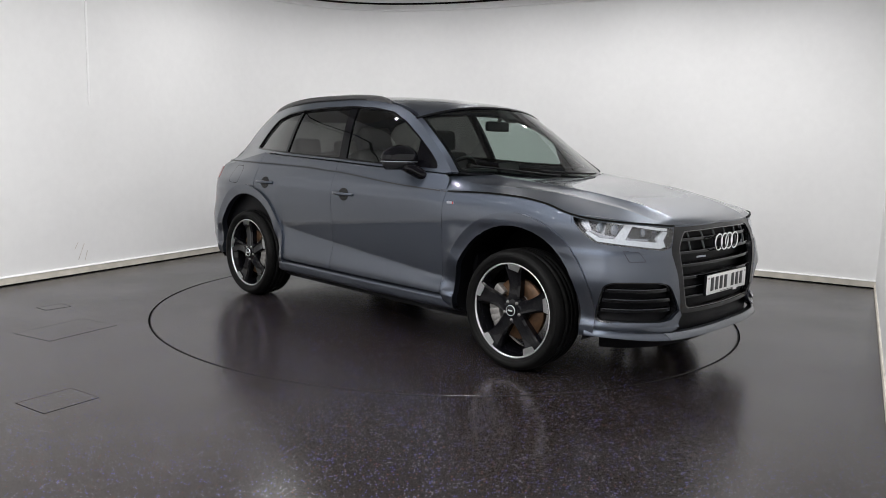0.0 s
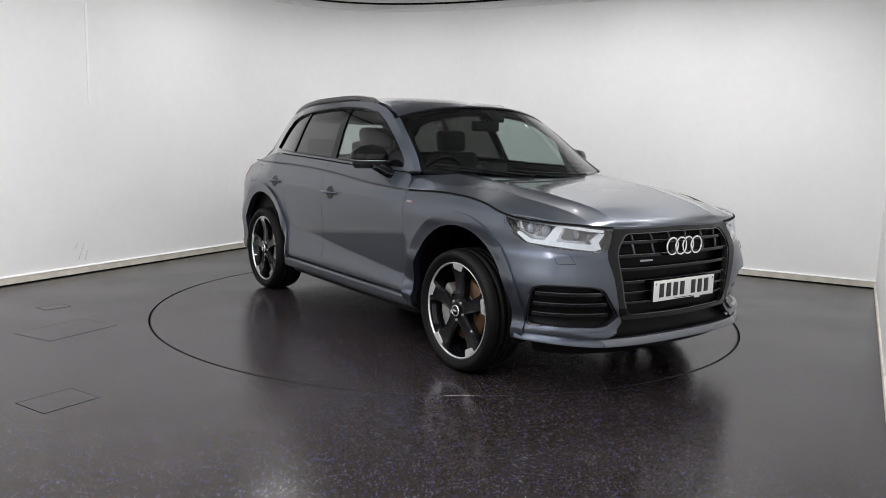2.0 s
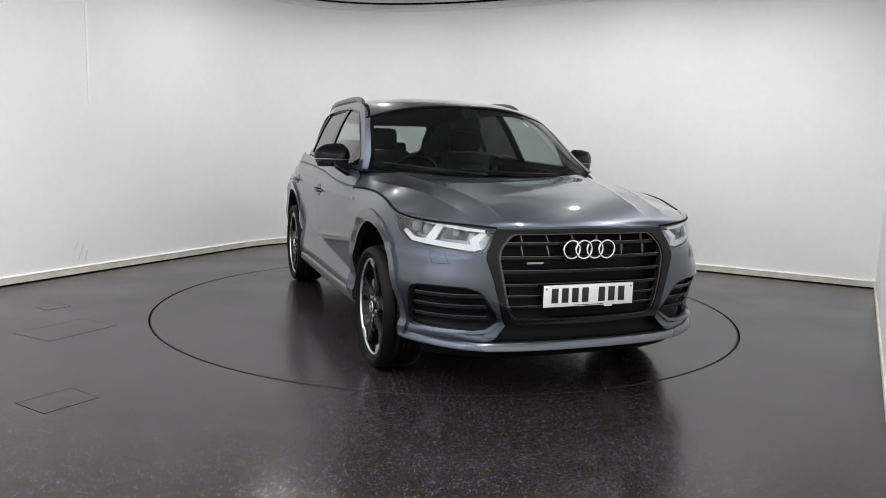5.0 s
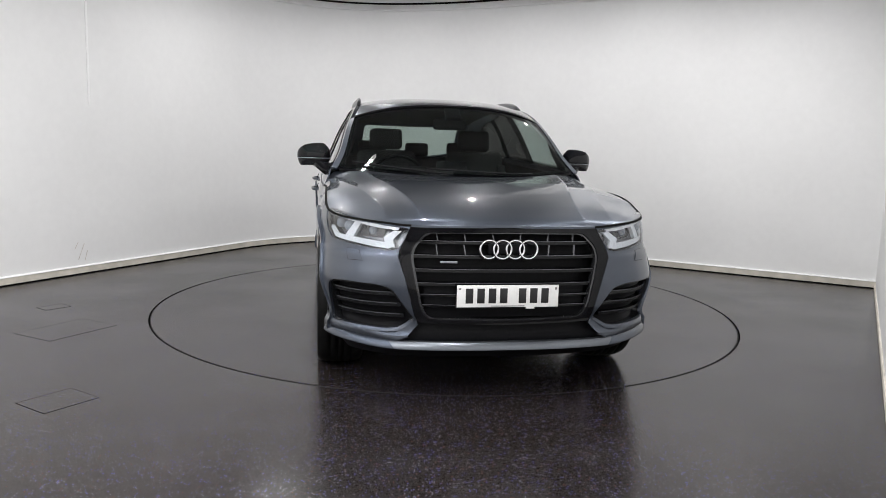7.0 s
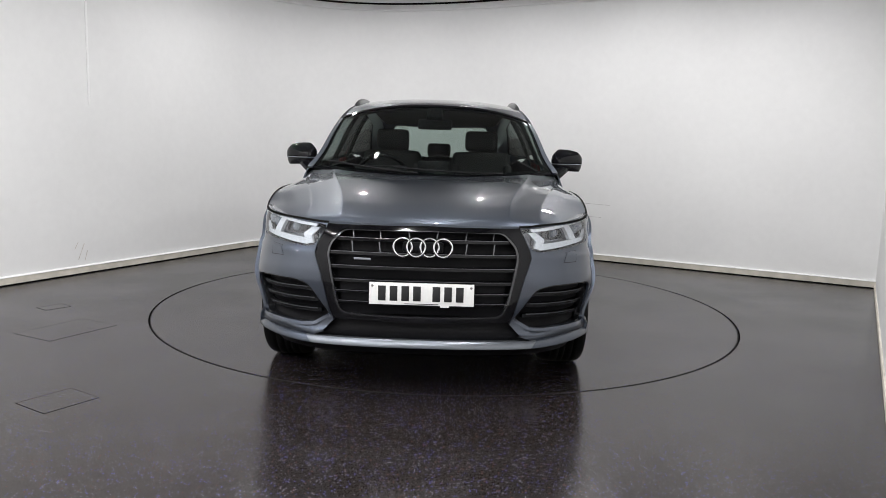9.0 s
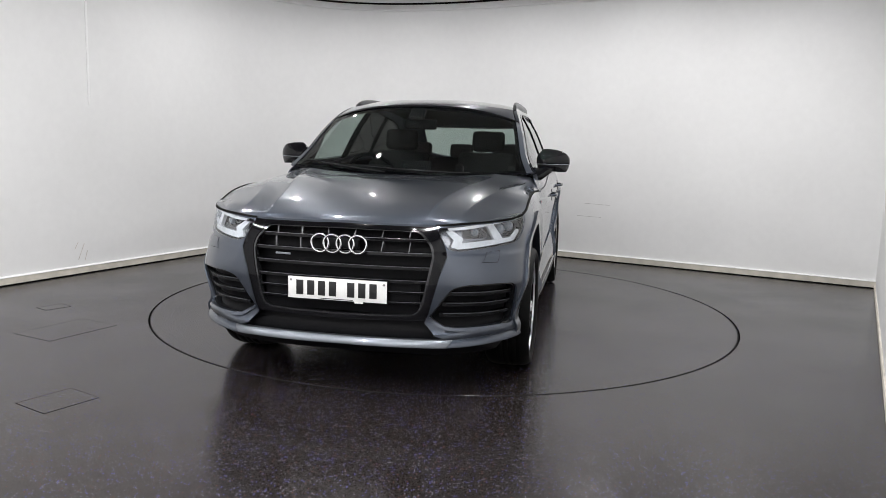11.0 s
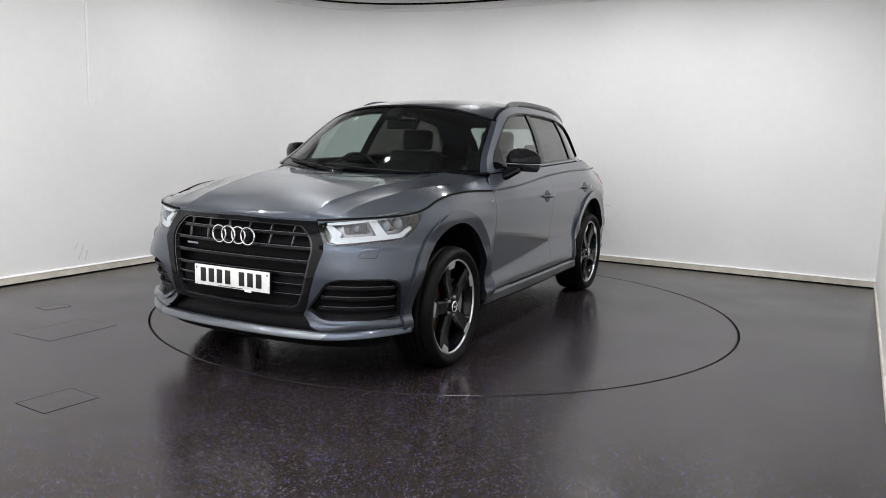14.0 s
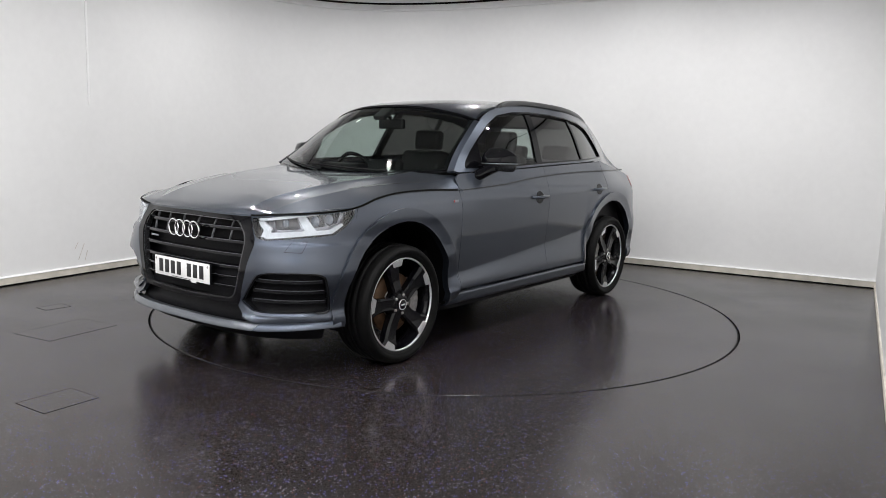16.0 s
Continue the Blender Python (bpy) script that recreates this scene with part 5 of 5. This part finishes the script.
def build_cabin():
    tip = lambda deg: Matrix.Rotation(radians(deg), 4, "Y")
    for y in (0.37, -0.37):
        seat = part("front_seat", cushion((0.52, 0.50, 0.16), (0.02, y, 0.66)), car, "charcoal front seat with head restraint")
        part("seat_back", cushion((0.15, 0.48, 0.62), (-0.33, y, 0.93), tip(-16), 0.06), seat)
        part("seat_bolster", cushion((0.17, 0.07, 0.46), (-0.29, y + 0.215, 0.90), tip(-16), 0.03), seat)
        part("seat_bolster", cushion((0.17, 0.07, 0.46), (-0.29, y - 0.215, 0.90), tip(-16), 0.03), seat)
        part("head_restraint", cushion((0.10, 0.27, 0.17), (-0.43, y, 1.325), tip(-8), 0.045), seat)
        for d in (-0.06, 0.06):
            part("restraint_post", mesh_from("restraint_post", *tube([(-0.41, y + d, 1.20), (-0.43, y + d, 1.27)], 0.007, 8), CHROME), seat)
    bench = part("rear_bench", cushion((0.50, 1.34, 0.18), (-0.82, 0, 0.68)), car, "charcoal rear bench seat")
    part("bench_back", cushion((0.15, 1.34, 0.56), (-1.16, 0, 0.90), tip(-20), 0.06), bench)
    for y in (-0.42, 0.0, 0.42):
        part("head_restraint", cushion((0.09, 0.26 if y else 0.22, 0.13), (-1.27, y, 1.245 if y else 1.235), tip(-12), 0.04), bench)
        for d in (-0.07, 0.07):
            part("restraint_post", mesh_from("restraint_post", *tube([(-1.25, y + d, 1.13), (-1.26, y + d, 1.20)], 0.006, 8), STEEL), bench)
    # dashboard and wheel
    def dash_skin(x, y, lift):
        return (x, y, 1.045 + 0.045 * ease(1.05, 0.75, x) - 0.25 * ease(0.62, 0.50, x) - 0.02 * (y / 0.7) ** 2 + lift)
    vs, fs = sheet(rounded([(1.06, 0.45), (0.85, 0.70), (0.5, 0.72), (0.5, -0.72), (0.85, -0.70), (1.06, -0.45)], 0.05), dash_skin, 0.05, (), 0.4)
    dash = part("dashboard", mesh_from("dashboard", vs, fs, MATT_BLACK), car, "black soft-touch dashboard")
    part("instrument_hood", cushion_mat((0.16, 0.36, 0.06), (0.60, -0.37, 1.105), MATT_BLACK, 0.025), dash)
    part("media_screen", box("media_screen", (0.012, 0.22, 0.11), (0.62, 0.0, 1.12), GLOSS_BLACK, 0.004, Matrix.Rotation(radians(-12), 4, "Y")), dash, "black tablet screen")
    ring = [(0.0, 0.185 * math.cos(a), 0.185 * math.sin(a)) for a in np.linspace(0, 2 * math.pi, 36, endpoint=False)]
    vs, fs = ring_tube(ring, 0.016, (0, 0, 0))
    wheel = part("steering_wheel", mesh_from("steering_wheel", vs, fs, GLOSS_BLACK), dash, "black leather steering wheel")
    wheel.matrix_local = pose(0.46, -0.37, 1.035, 0, 22, 0)
    hub = part("wheel_hub", cushion_mat((0.06, 0.30, 0.09), (0.43, -0.37, 0.99), MATT_BLACK, 0.02), dash)
    # roof lining, door linings, boot
    def lining(x, q, lift):
        p = roof_skin(x, q, -0.04)
        return p
    vs, fs = sheet([(0.34, -0.93), (0.34, 0.93), (-1.53, 0.93), (-1.53, -0.93)], lining, 0.08, (), 0)
    part("headlining", mesh_from("headlining", vs, fs, HEADLINER), car, "dark headlining")
    both_sides("door_lining", side([(0.80, 0.45), (0.80, 1.10), (-1.30, 1.16), (-1.93, 1.06), (-1.93, 0.45)]), MATT_BLACK, res=0.09, rim=0.02, lift=-0.09, surface=skin, label="dark door lining")
    part("cabin_floor", box("cabin_floor", (3.1, 1.5, 0.06), (-0.6, 0, 0.42), MATT_BLACK, 0.01), car)
    part("boot_floor", box("boot_floor", (0.85, 1.2, 0.40), (-1.72, 0, 0.72), MATT_BLACK, 0.02), car)
    part("bulkhead", box("bulkhead", (0.04, 1.5, 0.6), (0.98, 0, 0.72), MATT_BLACK, 0.01), car)
    # inside mirror and sun sensor housing
    im = part("inside_mirror", cushion_mat((0.035, 0.240, 0.072), (0.49, 0.0, 1.432), MATT_BLACK, 0.016), car, "black inside rear-view mirror")
    part("mirror_stem", mesh_from("mirror_stem", *tube([(0.50, 0, 1.47), (0.56, 0, 1.52)], 0.014, 8), MATT_BLACK), im)
    part("sensor_housing", cushion_mat((0.14, 0.11, 0.035), (0.575, 0, 1.505), MATT_BLACK, 0.012, Matrix.Rotation(radians(32), 4, "Y")), im)


def cushion_mat(size, at, mat, bevel=0.02, rot=None):
    return bm_mesh("trim", box_bm(bmesh.new(), size, at, bevel, rot, 3), mat, smooth=True, angle=70)


RIM_GLOSS = material("polished_black_rim", (0.03, 0.031, 0.034), rough=0.1, metal=0.6, coat=1.0, grain=0.1)
# paler grey of the uprights and of the highlights painted on slats and blades
EDGE_GREY = material("glint_and_upright_grey", (0.075, 0.078, 0.085), rough=0.22, coat=0.4, grain=0.2, grain_scale=30)
# grey a little lighter than the body paint, for the blade's reflected light
LIP = material("lightened_lip_grey", (0.13, 0.142, 0.16), rough=0.3, metal=0.8, coat=0.6, grain=0.08, grain_scale=300)
CHAMBER = material("lamp_chamber", (0.035, 0.036, 0.040), rough=0.15, metal=0.5, grain=0.2)
PROJECTOR = material("projector_glass", (0.16, 0.18, 0.21), rough=0.05, coat=1.0, grain=0.1)
# darkened grey for the shade under the shoulder crease
CREASE_SHADE = material("crease_shade", (0.014, 0.016, 0.020), rough=0.45, metal=0.3, grain=0.1)
RAIL = material("satin_black_rail", (0.018, 0.018, 0.020), rough=0.3, coat=0.3, grain=0.1)
HEADLINER = material("dark_headliner", (0.018, 0.018, 0.019), rough=0.9, grain=0.15, bump=0.1)


# ---- build ----
build_room()
turntable = build_turntable()
def area_lamp(shape, w, d, a, b, power):
    p = room_point(a, b)
    lamp = new("ceiling_lamp", bpy.data.lights.new("ceiling_lamp", "AREA"))
    lamp.data.shape, lamp.data.size, lamp.data.size_y = shape, w, d
    lamp.data.energy, lamp.data.color = power, (0.993, 0.985, 0.982)
    lamp.matrix_world = Matrix.Translation((p.x, p.y, CEIL - 0.03)) @ ROOM
    return Matrix.Translation((p.x, p.y, CEIL)) @ ROOM


def build_lights():
    rim = mesh_from("ceiling_light", *lathe([(0.058, -0.016), (0.062, -0.018), (0.078, -0.010), (0.080, 0.0), (0.080, 0.001)], 40, "Z"), CEILING)
    face = mesh_from("diffuser", *lathe([(0.0, -0.013), (0.059, -0.013), (0.059, 0.0)], 40, "Z"), LAMP_WHITE)
    for a, b, share in SPOTS:
        m = area_lamp("DISK", 0.045, 0.045, a, b, SPOT_POWER * share)
        spot = tagged(new("ceiling_light", rim), "small round white ceiling downlight", "light", "ceiling lights")
        spot.matrix_world = m
        part("diffuser", face, spot, "glowing diffuser")


build_lights()
car = tagged(new("car"), "grey metallic sport utility car with black wheels on a turntable", "car")
build_body()
build_glass()
build_front()
build_wheels()
build_fittings()
build_cabin()

AXIS = (-0.088, 0.100)            # the turntable's axis in the car's own plan
# seconds and heading in degrees
TURN = [(0.0, -43.95), (1.0, -49.08), (2.0, -54.15), (3.0, -59.26), (4.0, -64.45), (5.2, -70.70), (6.5, -77.48), (7.5, -82.76), (8.5, -87.98), (9.2, -91.62), (10.3, -97.38), (11.5, -103.72), (12.5, -108.92), (13.5, -114.11), (14.5, -119.32), (16.0, -126.99)]


def motions():
    walk(turntable, [(t, pose(CENTRE[0], CENTRE[1], 0, 0, 0, a)) for t, a in TURN])
    walk(car, [(t, pose(CENTRE[0], CENTRE[1], 0, 0, 0, a) @ pose(-AXIS[0], -AXIS[1], 0)) for t, a in TURN])


motions()
